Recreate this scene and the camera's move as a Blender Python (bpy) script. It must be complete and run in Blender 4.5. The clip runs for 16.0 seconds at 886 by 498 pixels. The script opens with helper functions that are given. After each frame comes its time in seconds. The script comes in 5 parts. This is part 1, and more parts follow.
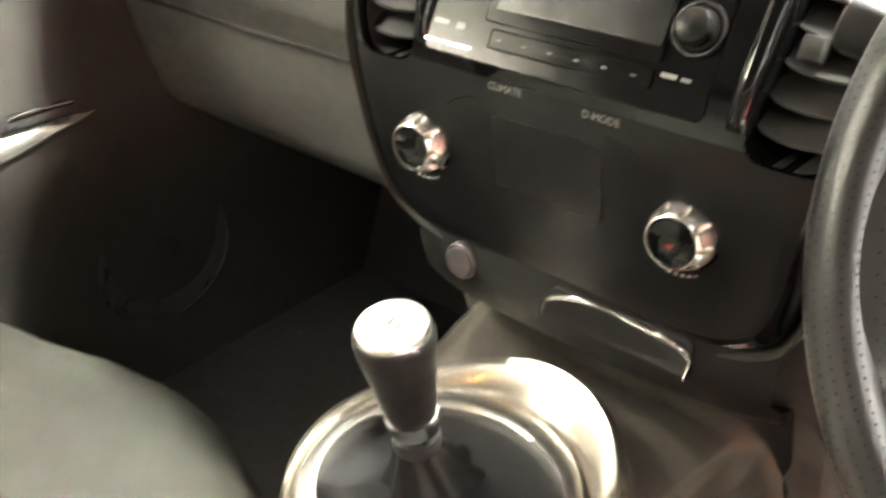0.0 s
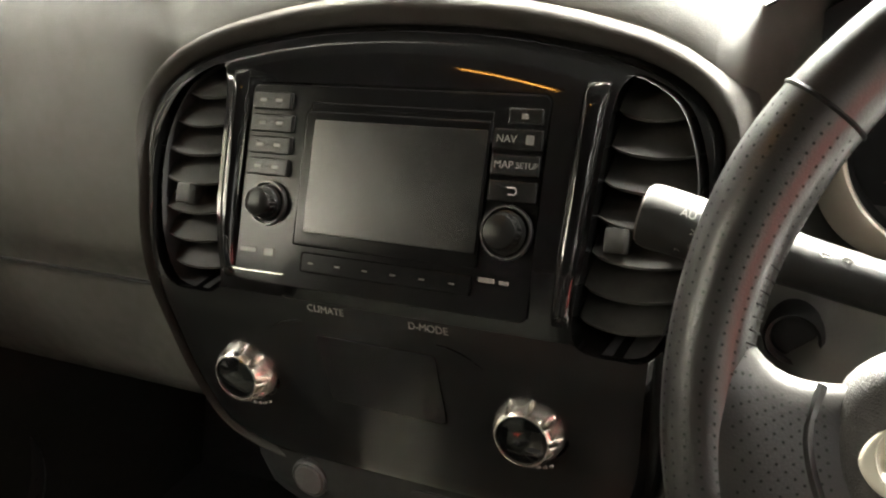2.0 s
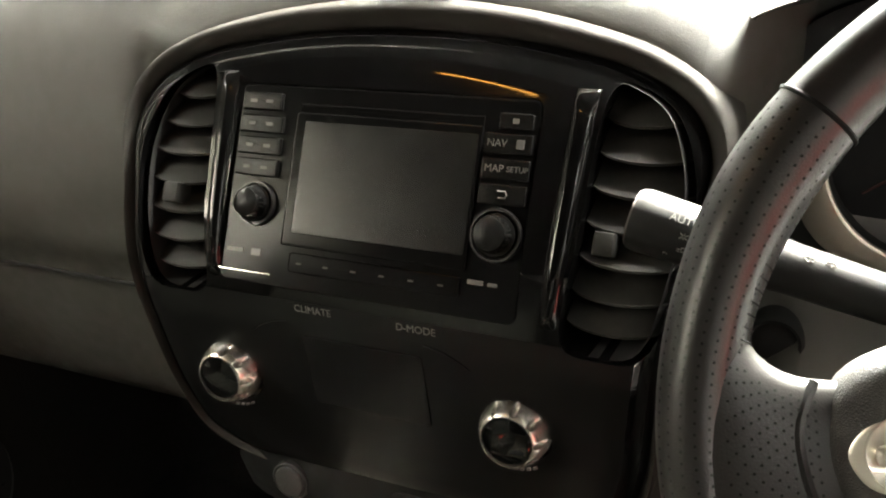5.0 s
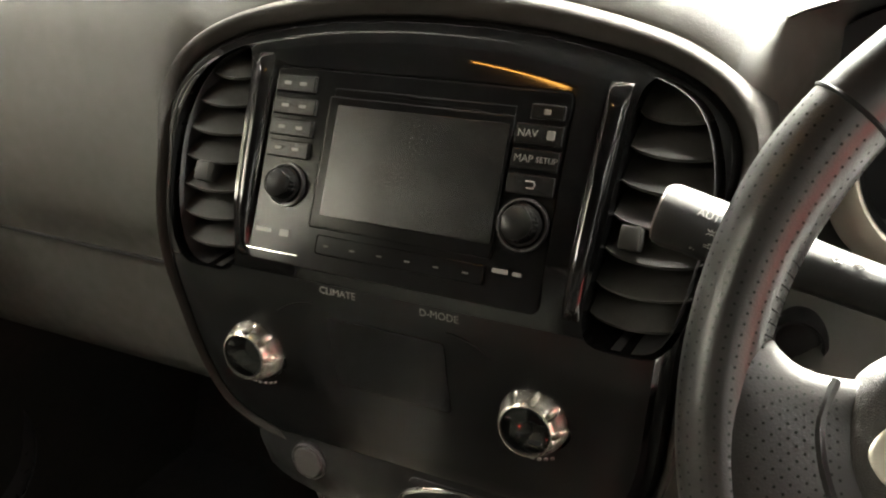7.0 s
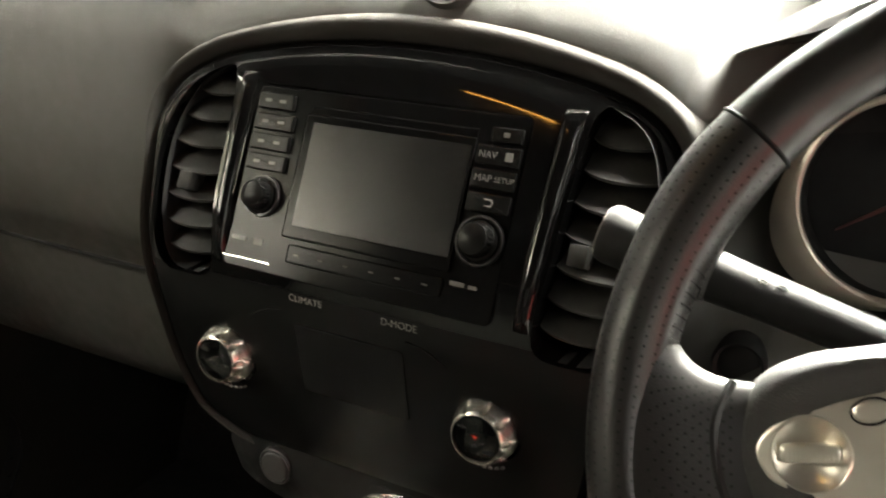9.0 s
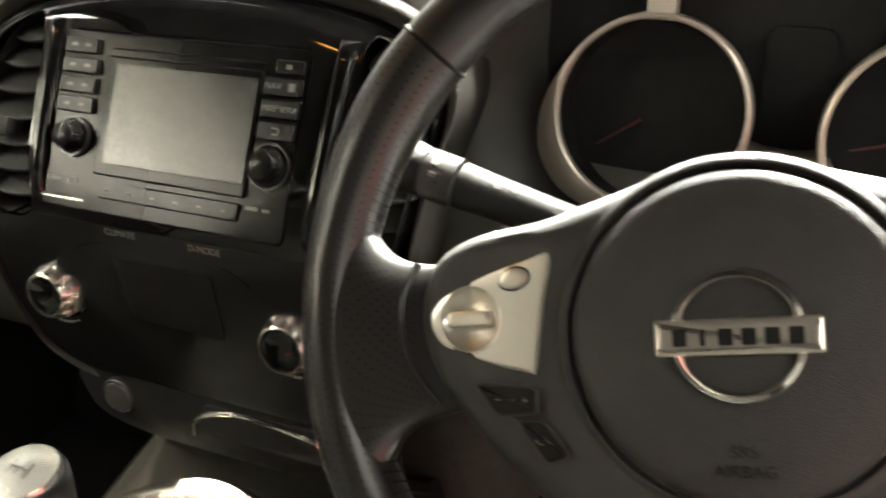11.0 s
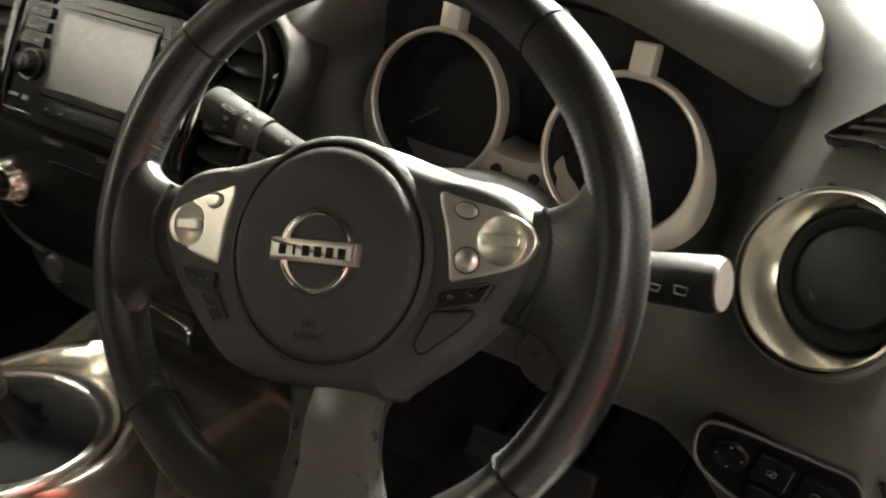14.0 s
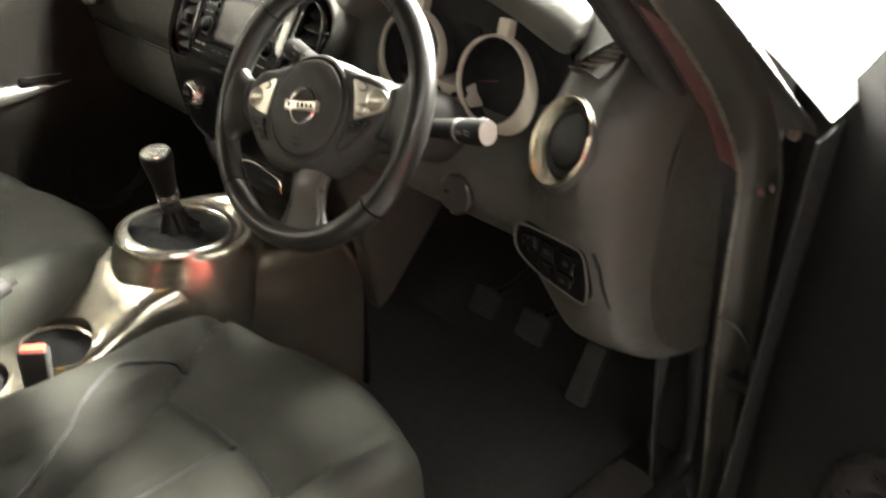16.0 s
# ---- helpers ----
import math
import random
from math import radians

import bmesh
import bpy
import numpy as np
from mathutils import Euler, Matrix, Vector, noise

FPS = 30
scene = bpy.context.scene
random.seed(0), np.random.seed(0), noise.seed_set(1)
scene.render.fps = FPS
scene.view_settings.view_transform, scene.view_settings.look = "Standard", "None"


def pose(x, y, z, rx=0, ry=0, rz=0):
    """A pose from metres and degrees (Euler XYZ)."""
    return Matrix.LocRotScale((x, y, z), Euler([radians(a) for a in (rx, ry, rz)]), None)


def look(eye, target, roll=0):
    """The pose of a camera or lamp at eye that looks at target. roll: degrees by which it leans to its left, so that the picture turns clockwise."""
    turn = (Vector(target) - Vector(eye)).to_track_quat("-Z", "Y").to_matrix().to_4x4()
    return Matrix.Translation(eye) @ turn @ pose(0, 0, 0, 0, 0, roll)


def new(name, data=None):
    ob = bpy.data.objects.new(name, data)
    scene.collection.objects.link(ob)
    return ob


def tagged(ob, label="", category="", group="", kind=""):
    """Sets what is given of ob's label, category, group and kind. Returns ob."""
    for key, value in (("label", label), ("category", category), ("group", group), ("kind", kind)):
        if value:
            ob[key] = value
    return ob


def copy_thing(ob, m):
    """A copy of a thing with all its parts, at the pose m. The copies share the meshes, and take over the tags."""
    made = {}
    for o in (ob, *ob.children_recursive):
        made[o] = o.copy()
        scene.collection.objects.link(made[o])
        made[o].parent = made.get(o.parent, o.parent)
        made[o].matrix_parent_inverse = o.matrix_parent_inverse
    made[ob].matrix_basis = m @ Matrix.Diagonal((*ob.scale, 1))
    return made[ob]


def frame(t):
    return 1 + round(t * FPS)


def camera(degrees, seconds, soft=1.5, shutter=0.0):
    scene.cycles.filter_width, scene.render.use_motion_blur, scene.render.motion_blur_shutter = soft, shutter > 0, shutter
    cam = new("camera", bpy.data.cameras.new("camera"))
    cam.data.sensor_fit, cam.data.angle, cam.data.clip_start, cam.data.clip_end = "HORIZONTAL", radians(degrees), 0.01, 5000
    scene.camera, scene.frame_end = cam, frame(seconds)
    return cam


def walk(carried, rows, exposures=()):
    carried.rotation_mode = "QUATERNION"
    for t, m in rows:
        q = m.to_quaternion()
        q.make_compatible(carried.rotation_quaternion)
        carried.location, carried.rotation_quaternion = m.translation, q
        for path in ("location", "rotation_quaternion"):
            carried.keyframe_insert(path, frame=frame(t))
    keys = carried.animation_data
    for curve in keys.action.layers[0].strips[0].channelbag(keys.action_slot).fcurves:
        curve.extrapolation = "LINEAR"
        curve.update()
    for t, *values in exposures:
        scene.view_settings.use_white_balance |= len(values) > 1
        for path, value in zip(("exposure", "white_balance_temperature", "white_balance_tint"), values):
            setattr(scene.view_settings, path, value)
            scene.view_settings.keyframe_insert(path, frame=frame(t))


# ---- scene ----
cam = camera(52.5, 16.0, soft=2.0, shutter=0.5)
ROWS = [
    (0, 0.3095, -0.2592, 0.8537, 59.31, -0.05, 40.84),
    (0.5, 0.3006, -0.2557, 0.8629, 63.06, -0.05, 34.52),
    (1, 0.2947, -0.2346, 0.8917, 65.55, 2.61, 29.67),
    (1.5, 0.2871, -0.2306, 0.8983, 66.35, 3.57, 26.81),
    (2, 0.2838, -0.2233, 0.9019, 66.39, 4.41, 26.18),
    (2.5, 0.2790, -0.2296, 0.9151, 68.17, 5.13, 27.01),
    (3, 0.2758, -0.2331, 0.9159, 68.20, 3.83, 25.89),
    (3.5, 0.2737, -0.2324, 0.9094, 68.74, 3.08, 24.90),
    (4, 0.2742, -0.2299, 0.9111, 67.32, 3.43, 24.97),
    (4.5, 0.2748, -0.2375, 0.9025, 67.18, 2.93, 24.82),
    (4.7, 0.2751, -0.2355, 0.9003, 67.11, 2.80, 24.66),
    (7, 0.2759, -0.2402, 0.8970, 66.75, 1.25, 26.95),
    (7.5, 0.2847, -0.2478, 0.9090, 68.73, 1.13, 29.77),
    (8, 0.2837, -0.2525, 0.9068, 69.29, 0.14, 28.88),
    (10.3, 0.3876, -0.2576, 0.8833, 68.56, -1.16, 27.95),
    (10.5, 0.3955, -0.2597, 0.8916, 66.92, 0.08, 26.23),
    (11, 0.4249, -0.2590, 0.8927, 66.10, 0.30, 23.54),
    (11.5, 0.4546, -0.2498, 0.8927, 64.47, 0.21, 18.97),
    (12, 0.4784, -0.2475, 0.8954, 64.15, -0.31, 16.81),
    (12.5, 0.5048, -0.2585, 0.8935, 64.04, -1.52, 16.58),
    (13, 0.5394, -0.2706, 0.9057, 64.41, -3.46, 17.13),
    (13.5, 0.5924, -0.2935, 0.9275, 63.80, -4.95, 22.53),
    (14, 0.6822, -0.3200, 0.9686, 63.17, -5.16, 31.09),
    (14.5, 0.8200, -0.3361, 1.0054, 63.38, -4.56, 39.27),
    (15, 0.9884, -0.3881, 1.0503, 63.09, -3.16, 46.58),
    (15.5, 1.1252, -0.4961, 1.0912, 62.97, -2.67, 46.86),
    (16, 1.2506, -0.6193, 1.1108, 61.88, -3.65, 44.05),
]
EXPOSURES = [(0.0, 3.05), (0.5, 3.0), (1.0, 2.75), (1.5, 2.25), (2.0, 1.55), (2.5, 0.95), (3.0, 0.85), (4.5, 1.15), (7.0, 1.6), (8.0, 1.0), (10.5, 1.0), (11.0, 1.25), (11.5, 1.45), (12.0, 1.4), (12.5, 1.05), (13.0, 0.8), (13.5, 0.65), (14.5, 0.55), (15.0, 0.7), (16.0, 0.95)]
walk(cam, [(t, pose(*r)) for t, *r in ROWS], EXPOSURES)

# ---- light: unseen lamps added in a hall round the car ----
world = bpy.data.worlds.new("hall_air")
scene.world = world
world.use_nodes = True
world.node_tree.nodes["Background"].inputs[0].default_value = (0.75, 0.80, 0.85, 1)
world.node_tree.nodes["Background"].inputs[1].default_value = 0.05


def fill_lamp(x, y, z, sx, sy, watts, colour, target):
    lamp = bpy.data.lights.new("fill_lamp_light", "AREA")
    lamp.shape, lamp.size, lamp.size_y, lamp.energy, lamp.color = "RECTANGLE", sx, sy, watts, colour
    ob = new("fill_lamp_light", lamp)
    ob.matrix_world = look((x, y, z), target)
    return ob


# None of these lamps is seen; each is placed to brighten one area.
fill_lamp(0.0, 2.6, 2.45, 3.0, 0.6, 1500, (1.0, 0.98, 0.86), (0.0, 0.6, 0.9))
fill_lamp(0.72, 1.70, 2.50, 0.6, 0.36, 1700, (1.0, 0.98, 0.86), (0.40, 0.70, 0.9))
fill_lamp(0.66, 0.95, 2.50, 0.3, 0.3, 140, (1.0, 0.98, 0.88), (0.64, 0.35, 0.85))
fill_lamp(1.9, 4.6, 2.45, 1.6, 0.5, 700, (1.0, 0.98, 0.92), (0.9, 0.8, 0.8))
fill_lamp(2.4, -1.5, 2.45, 0.5, 2.4, 7, (1.0, 0.97, 0.90), (0.5, 0.0, 0.6))
fill_lamp(-2.0, -0.8, 2.50, 0.8, 0.6, 40, (1.0, 0.97, 0.84), (-1.6, -0.6, 0.7))
fill_lamp(-3.72, -3.1, 2.50, 2.0, 1.6, 110, (1.0, 0.93, 0.76), (-3.5, -2.9, 0.7))


# ---- materials ----
def material(name, colour, rough=0.5, metal=0.0, vary=0.12, vary_scale=14.0, bump=0.0, bump_scale=300.0, coat=0.0, pattern="NOISE", spec=0.5, rough_vary=0.08):
    m = bpy.data.materials.new(name)
    m.use_nodes = True
    n, l = m.node_tree.nodes, m.node_tree.links
    b = n["Principled BSDF"]
    tc = n.new("ShaderNodeTexCoord")
    big = n.new("ShaderNodeTexNoise")
    big.inputs["Scale"].default_value, big.inputs["Detail"].default_value = vary_scale, 6
    l.new(tc.outputs["Object"], big.inputs["Vector"])
    ramp = n.new("ShaderNodeMapRange")
    ramp.inputs["From Min"].default_value, ramp.inputs["From Max"].default_value = 0.3, 0.7
    ramp.inputs["To Min"].default_value, ramp.inputs["To Max"].default_value = 1 - vary, 1 + vary
    l.new(big.outputs["Fac"], ramp.inputs["Value"])
    mix = n.new("ShaderNodeVectorMath")
    mix.operation = "SCALE"
    mix.inputs[0].default_value = colour
    l.new(ramp.outputs[0], mix.inputs["Scale"])
    l.new(mix.outputs[0], b.inputs["Base Color"])
    rr = n.new("ShaderNodeMapRange")
    rr.inputs["From Min"].default_value, rr.inputs["From Max"].default_value = 0.3, 0.7
    rr.inputs["To Min"].default_value, rr.inputs["To Max"].default_value = max(0.02, rough - rough_vary), min(1, rough + rough_vary)
    fine = n.new("ShaderNodeTexNoise")
    fine.inputs["Scale"].default_value, fine.inputs["Detail"].default_value = vary_scale * 5, 5
    l.new(tc.outputs["Object"], fine.inputs["Vector"])
    l.new(fine.outputs["Fac"], rr.inputs["Value"])
    l.new(rr.outputs[0], b.inputs["Roughness"])
    b.inputs["Metallic"].default_value = metal
    b.inputs["Coat Weight"].default_value = coat
    b.inputs["Coat Roughness"].default_value = 0.06
    b.inputs["Specular IOR Level"].default_value = spec
    if bump:
        if pattern == "NOISE":
            t = n.new("ShaderNodeTexNoise")
            t.inputs["Detail"].default_value = 3
            out = t.outputs["Fac"]
        else:
            t = n.new("ShaderNodeTexVoronoi")
            t.feature = "DISTANCE_TO_EDGE" if pattern == "GRAIN" else "F1"
            out = t.outputs["Distance"]
        t.inputs["Scale"].default_value = bump_scale
        l.new(tc.outputs["Object"], t.inputs["Vector"])
        bp = n.new("ShaderNodeBump")
        bp.inputs["Strength"].default_value, bp.inputs["Distance"].default_value = bump, 0.001
        l.new(out, bp.inputs["Height"])
        l.new(bp.outputs[0], b.inputs["Normal"])
    return m


def glow(name, colour, strength):
    m = bpy.data.materials.new(name)
    m.use_nodes = True
    b = m.node_tree.nodes["Principled BSDF"]
    b.inputs["Base Color"].default_value = (*colour, 1)
    b.inputs["Emission Color"].default_value = (*colour, 1)
    b.inputs["Emission Strength"].default_value = strength
    return m


def glass(name, colour=(1, 1, 1), rough=0.0):
    m = bpy.data.materials.new(name)
    m.use_nodes = True
    b = m.node_tree.nodes["Principled BSDF"]
    b.inputs["Base Color"].default_value = (*colour, 1)
    b.inputs["Transmission Weight"].default_value = 1
    b.inputs["Roughness"].default_value = rough
    b.inputs["IOR"].default_value = 1.45
    return m


M_DASH = material("grained dark grey dash plastic", (0.032, 0.0307, 0.0258), 0.50, bump=0.28, bump_scale=900, pattern="GRAIN", vary=0.10)
M_PLASTIC = material("matte black plastic", (0.021, 0.0195, 0.0185), 0.48, bump=0.45, bump_scale=1000, pattern="GRAIN", spec=0.28)
M_VENT = material("dusty black vent plastic", (0.014, 0.0135, 0.012), 0.6, spec=0.14, vary=0.3, vary_scale=60)
M_DARK = material("dark recess plastic", (0.012, 0.0115, 0.0115), 0.8, spec=0.15)
M_PIANO = material("gloss black lacquer", (0.0016, 0.0016, 0.0016), 0.05, vary=0.01, spec=0.3, rough_vary=0.0)
M_CLIMATE = material("black satin lacquer", (0.0030, 0.0030, 0.0030), 0.28, vary=0.01, spec=0.14, rough_vary=0.0)
M_BEZEL = material("satin black trim", (0.016, 0.015, 0.015), 0.32, spec=0.4)
M_GUTTER = material("matte dark gutter plastic", (0.018, 0.0165, 0.0145), 0.75, bump=0.3, bump_scale=1000, pattern="GRAIN", spec=0.1)
M_LEATHER = material("black wheel leather", (0.0095, 0.0088, 0.0083), 0.30, bump=0.12, bump_scale=1100, vary=0.04, rough_vary=0.01, spec=0.40)
M_PERF = material("perforated black leather", (0.0095, 0.0088, 0.0083), 0.31, bump=0.12, bump_scale=1100, vary=0.04, rough_vary=0.01, spec=0.40)
M_SATIN = material("satin silver paint", (0.55, 0.53, 0.48), 0.27, metal=0.95, vary=0.03, rough_vary=0.0)
M_BEIGE = material("warm silver bezel paint", (0.40, 0.365, 0.31), 0.38, metal=0.5, vary=0.04, rough_vary=0.0)
M_RING = material("champagne silver ring", (0.46, 0.41, 0.32), 0.24, metal=0.95, vary=0.03, rough_vary=0.0)
M_CHROME = material("chrome", (0.75, 0.74, 0.72), 0.10, metal=1.0, vary=0.02, rough_vary=0.0)
M_GUN = material("gloss gunmetal silver paint", (0.40, 0.365, 0.30), 0.24, metal=0.93, vary=0.02, coat=0.4, rough_vary=0.0)
M_SCREEN = material("dark navigation screen", (0.0045, 0.0044, 0.0042), 0.20, vary=0.05, rough_vary=0.04, spec=0.32)
M_DISPLAY = material("dark smoked display", (0.0028, 0.0028, 0.0028), 0.24, vary=0.02, rough_vary=0.0, spec=0.2)
M_FACE = material("gloss black radio plastic", (0.0032, 0.0032, 0.0032), 0.12, vary=0.01, spec=0.09, rough_vary=0.0)
M_BUTTON = material("black radio button", (0.0055, 0.0054, 0.0052), 0.24, vary=0.01, spec=0.11, rough_vary=0.0)
M_PRINT = material("pale grey print", (0.13, 0.127, 0.115), 0.5, vary=0.1)
M_SEAT = material("dark grey seat leather", (0.0165, 0.0165, 0.0135), 0.66, bump=0.3, bump_scale=420, pattern="GRAIN", vary=0.16, vary_scale=7, spec=0.12)
M_BROWN = material("brown grey plastic", (0.10, 0.075, 0.065), 0.45, vary=0.05)
M_TIP = material("dark brown grey plastic", (0.045, 0.035, 0.031), 0.5, vary=0.05)
M_STITCH = material("dark seam thread", (0.004, 0.004, 0.004), 0.7)
M_THREAD = material("black leather thread", (0.006, 0.006, 0.006), 0.85, spec=0.1)
M_MARK = material("dim grey print", (0.075, 0.072, 0.066), 0.6)
M_CARPET = material("black carpet", (0.013, 0.0125, 0.0125), 0.95, bump=1.0, bump_scale=500, vary=0.3, vary_scale=60)
M_RED = material("red buckle plastic", (0.70, 0.05, 0.03), 0.35, vary=0.05)
M_HAZARD = material("red hazard print", (0.45, 0.03, 0.03), 0.4, vary=0.05)
M_NEEDLE = material("dim red needle", (0.04, 0.006, 0.006), 0.5, vary=0.05)
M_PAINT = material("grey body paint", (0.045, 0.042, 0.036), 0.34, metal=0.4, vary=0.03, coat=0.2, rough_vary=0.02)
M_FLANGE = material("paler grey flange paint", (0.16, 0.155, 0.135), 0.32, metal=0.5, vary=0.25, vary_scale=30)
# Burnt-out light put into the wing's and bonnet's colour; the pillars stay grey.
M_WHITE = material("white for the burnt-out wing", (0.78, 0.78, 0.76), 0.3, vary=0.02, coat=0.5, rough_vary=0.02)
M_DULLRED = material("dull red pillar colour", (0.105, 0.045, 0.043), 0.4, vary=0.12, vary_scale=20)
M_PAD = material("pale silver paint", (0.60, 0.57, 0.50), 0.30, metal=0.9, vary=0.02, rough_vary=0.02)
M_FAINT = material("faint grey print", (0.11, 0.105, 0.095), 0.5, vary=0.1)
M_RUBBER = material("black rubber seal", (0.014, 0.014, 0.014), 0.6, vary=0.15)
M_LINER = material("dark headliner cloth", (0.035, 0.033, 0.031), 0.95, bump=0.3, bump_scale=800)
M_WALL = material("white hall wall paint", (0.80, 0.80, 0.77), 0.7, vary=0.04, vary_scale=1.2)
# Unseen ceiling and walls get this dark tone to hold bounced light down.
M_DARKWALL = material("dark grey unseen wall", (0.16, 0.155, 0.14), 0.8, vary=0.1, vary_scale=1.5)
M_REDREFLECT = material("red for reflections", (0.32, 0.06, 0.055), 0.45, vary=0.08, vary_scale=2)
M_CONCRETE = material("grey hall floor", (0.20, 0.195, 0.185), 0.5, vary=0.15, vary_scale=2)
M_GLASS = glass("clear car glass")
M_TUBE = glow("lit lamp diffuser", (1.0, 0.97, 0.9), 9.0)
# Added glow, there for the navigation screen to mirror.
M_MIRRORGLOW = glow("warm glow for the screen to reflect", (1.0, 0.95, 0.72), 3.0)
M_HOLE = material("unlit black", (0.004, 0.004, 0.004), 0.7, vary=0.01, spec=0.2)
M_STALK = material("black stalk plastic", (0.0045, 0.0044, 0.0042), 0.55, spec=0.15)
M_INSERT = material("satin grey plastic", (0.052, 0.048, 0.042), 0.34)
M_AMBER = glow("lit amber lamp diffuser", (1.0, 0.45, 0.08), 22.0)
M_TELL = glow("lit red tell-tale", (1.0, 0.06, 0.03), 1.2)


# ---- mesh helpers ----
def part(name, bm, mat, parent=None, label="", m=None, sharp=38):
    me = bpy.data.meshes.new(name)
    bmesh.ops.recalc_face_normals(bm, faces=bm.faces)
    bm.to_mesh(me)
    bm.free()
    me.materials.append(mat)
    me.shade_smooth()
    me.set_sharp_from_angle(angle=radians(sharp))
    ob = new(name, me)
    if m is not None:
        ob.matrix_basis = m
    ob.parent = parent
    if label:
        ob["label"] = label
    return ob


def thing(name, m, label, category, group="", kind=""):
    ob = new(name)
    ob.empty_display_size = 0.02
    ob.matrix_basis = m
    return tagged(ob, label, category, group, kind)


def loft(rings, closed=True, caps=True, bm=None):
    """Joins rings of points, each as long as the next."""
    bm = bm or bmesh.new()
    vs = [[bm.verts.new(p) for p in r] for r in rings]
    n = len(vs[0])
    for a, b in zip(vs, vs[1:]):
        for i in range(n if closed else n - 1):
            j = (i + 1) % n
            bm.faces.new((a[i], a[j], b[j], b[i]))
    if caps and closed:
        bm.faces.new(vs[0])
        bm.faces.new(vs[-1])
    return bm


def lathe(profile, n=48, start=0.0, sweep=2 * math.pi, bm=None):
    """Turns (radius, height) about z."""
    whole = sweep > 6.28
    k = n if whole else n + 1
    rings = [[(r * math.cos(start + sweep * i / n), r * math.sin(start + sweep * i / n), h) for i in range(k)] for r, h in profile]
    bm = loft(rings, whole, False, bm)
    bmesh.ops.remove_doubles(bm, verts=bm.verts, dist=1e-6)
    return bm


def solid_lathe(profile, n=48, bm=None):
    return lathe([(0.0, profile[0][1])] + list(profile) + [(0.0, profile[-1][1])], n, bm=bm)


def inset(outline, d):
    """The outline moved inwards by d (outline runs anticlockwise)."""
    out, n = [], len(outline)
    for i in range(n):
        p, a, b = Vector(outline[i]), Vector(outline[i - 1]), Vector(outline[(i + 1) % n])
        t = (b - a).normalized()
        out.append((p.x - t.y * d, p.y + t.x * d))
    return out


def prism(outline, w0, w1, c=0.001, bm=None):
    """A slab of that outline from w0 to w1 with eased front edge."""
    a = sum(outline[i - 1][0] * outline[i][1] - outline[i][0] * outline[i - 1][1] for i in range(len(outline)))
    if a < 0:
        outline = outline[::-1]
    o1, o2, o3 = inset(outline, c * 0.3), inset(outline, c), inset(outline, c * 1.6)
    return loft([[(x, y, w) for x, y in o] for o, w in ((outline, w0), (outline, w1 - c), (o1, w1 - c * 0.3), (o2, w1), (o3, w1))], bm=bm)


def rounded(w, h, r, n=5, cx=0.0, cy=0.0):
    pts = []
    for k, (sx, sy) in enumerate(((1, 1), (-1, 1), (-1, -1), (1, -1))):
        for i in range(n + 1):
            a = math.pi / 2 * (k + i / n)
            pts.append((cx + sx * (w / 2 - r) + r * math.cos(a), cy + sy * (h / 2 - r) + r * math.sin(a)))
    return pts


def smooth(points, n=6, closed=True):
    """A soft curve through the points."""
    out, k = [], len(points)
    P = [Vector(p) for p in points]
    for i in range(k if closed else k - 1):
        p0, p1, p2, p3 = (P[(i - 1) % k], P[i], P[(i + 1) % k], P[(i + 2) % k]) if closed else (P[max(i - 1, 0)], P[i], P[i + 1], P[min(i + 2, k - 1)])
        for j in range(n):
            t = j / n
            out.append(tuple(0.5 * (2 * p1 + (p2 - p0) * t + (2 * p0 - 5 * p1 + 4 * p2 - p3) * t * t + (3 * p1 - p0 - 3 * p2 + p3) * t ** 3)))
    if not closed:
        out.append(tuple(P[-1]))
    return out


def tube(points, r, n=10, closed=False, flat=1.0, bm=None):
    """A round bar along the points; r is a number or one per point."""
    P = [Vector(p) for p in points]
    k = len(P)
    rings, up = [], None
    for i in range(k):
        a, b = (P[i - 1], P[(i + 1) % k]) if closed else (P[max(i - 1, 0)], P[min(i + 1, k - 1)])
        t = (b - a).normalized()
        if up is None:
            up = Vector((0, 0, 1)) if abs(t.z) < 0.9 else Vector((1, 0, 0))
        u = (up - t * up.dot(t)).normalized()
        up = u
        s = t.cross(u)
        q = r[i] if isinstance(r, (list, tuple)) else r
        rings.append([P[i] + u * q * math.cos(2 * math.pi * j / n) + s * q * flat * math.sin(2 * math.pi * j / n) for j in range(n)])
    if closed:
        rings.append(rings[0])
        bm = loft(rings, True, False, bm)
        bmesh.ops.remove_doubles(bm, verts=bm.verts, dist=1e-7)
        return bm
    return loft(rings, True, True, bm)


def sheet(rows, thick, bm=None):
    """A skin through rows of points, with thickness behind it."""
    bm = loft(rows, False, False, bm)
    bmesh.ops.recalc_face_normals(bm, faces=bm.faces)
    bmesh.ops.solidify(bm, geom=list(bm.faces), thickness=thick)
    return bm


def block(x0, x1, y0, y1, z0, z1, r=0.004, bm=None):
    bm = bm or bmesh.new()
    made = bmesh.ops.create_cube(bm, size=1, matrix=Matrix.Translation(((x0 + x1) / 2, (y0 + y1) / 2, (z0 + z1) / 2)) @ Matrix.Diagonal((x1 - x0, y1 - y0, z1 - z0, 1)))
    if r:
        es = {e for v in made["verts"] for e in v.link_edges}
        bmesh.ops.bevel(bm, geom=list(es), offset=r, segments=2, affect="EDGES", profile=0.6)
    return bm


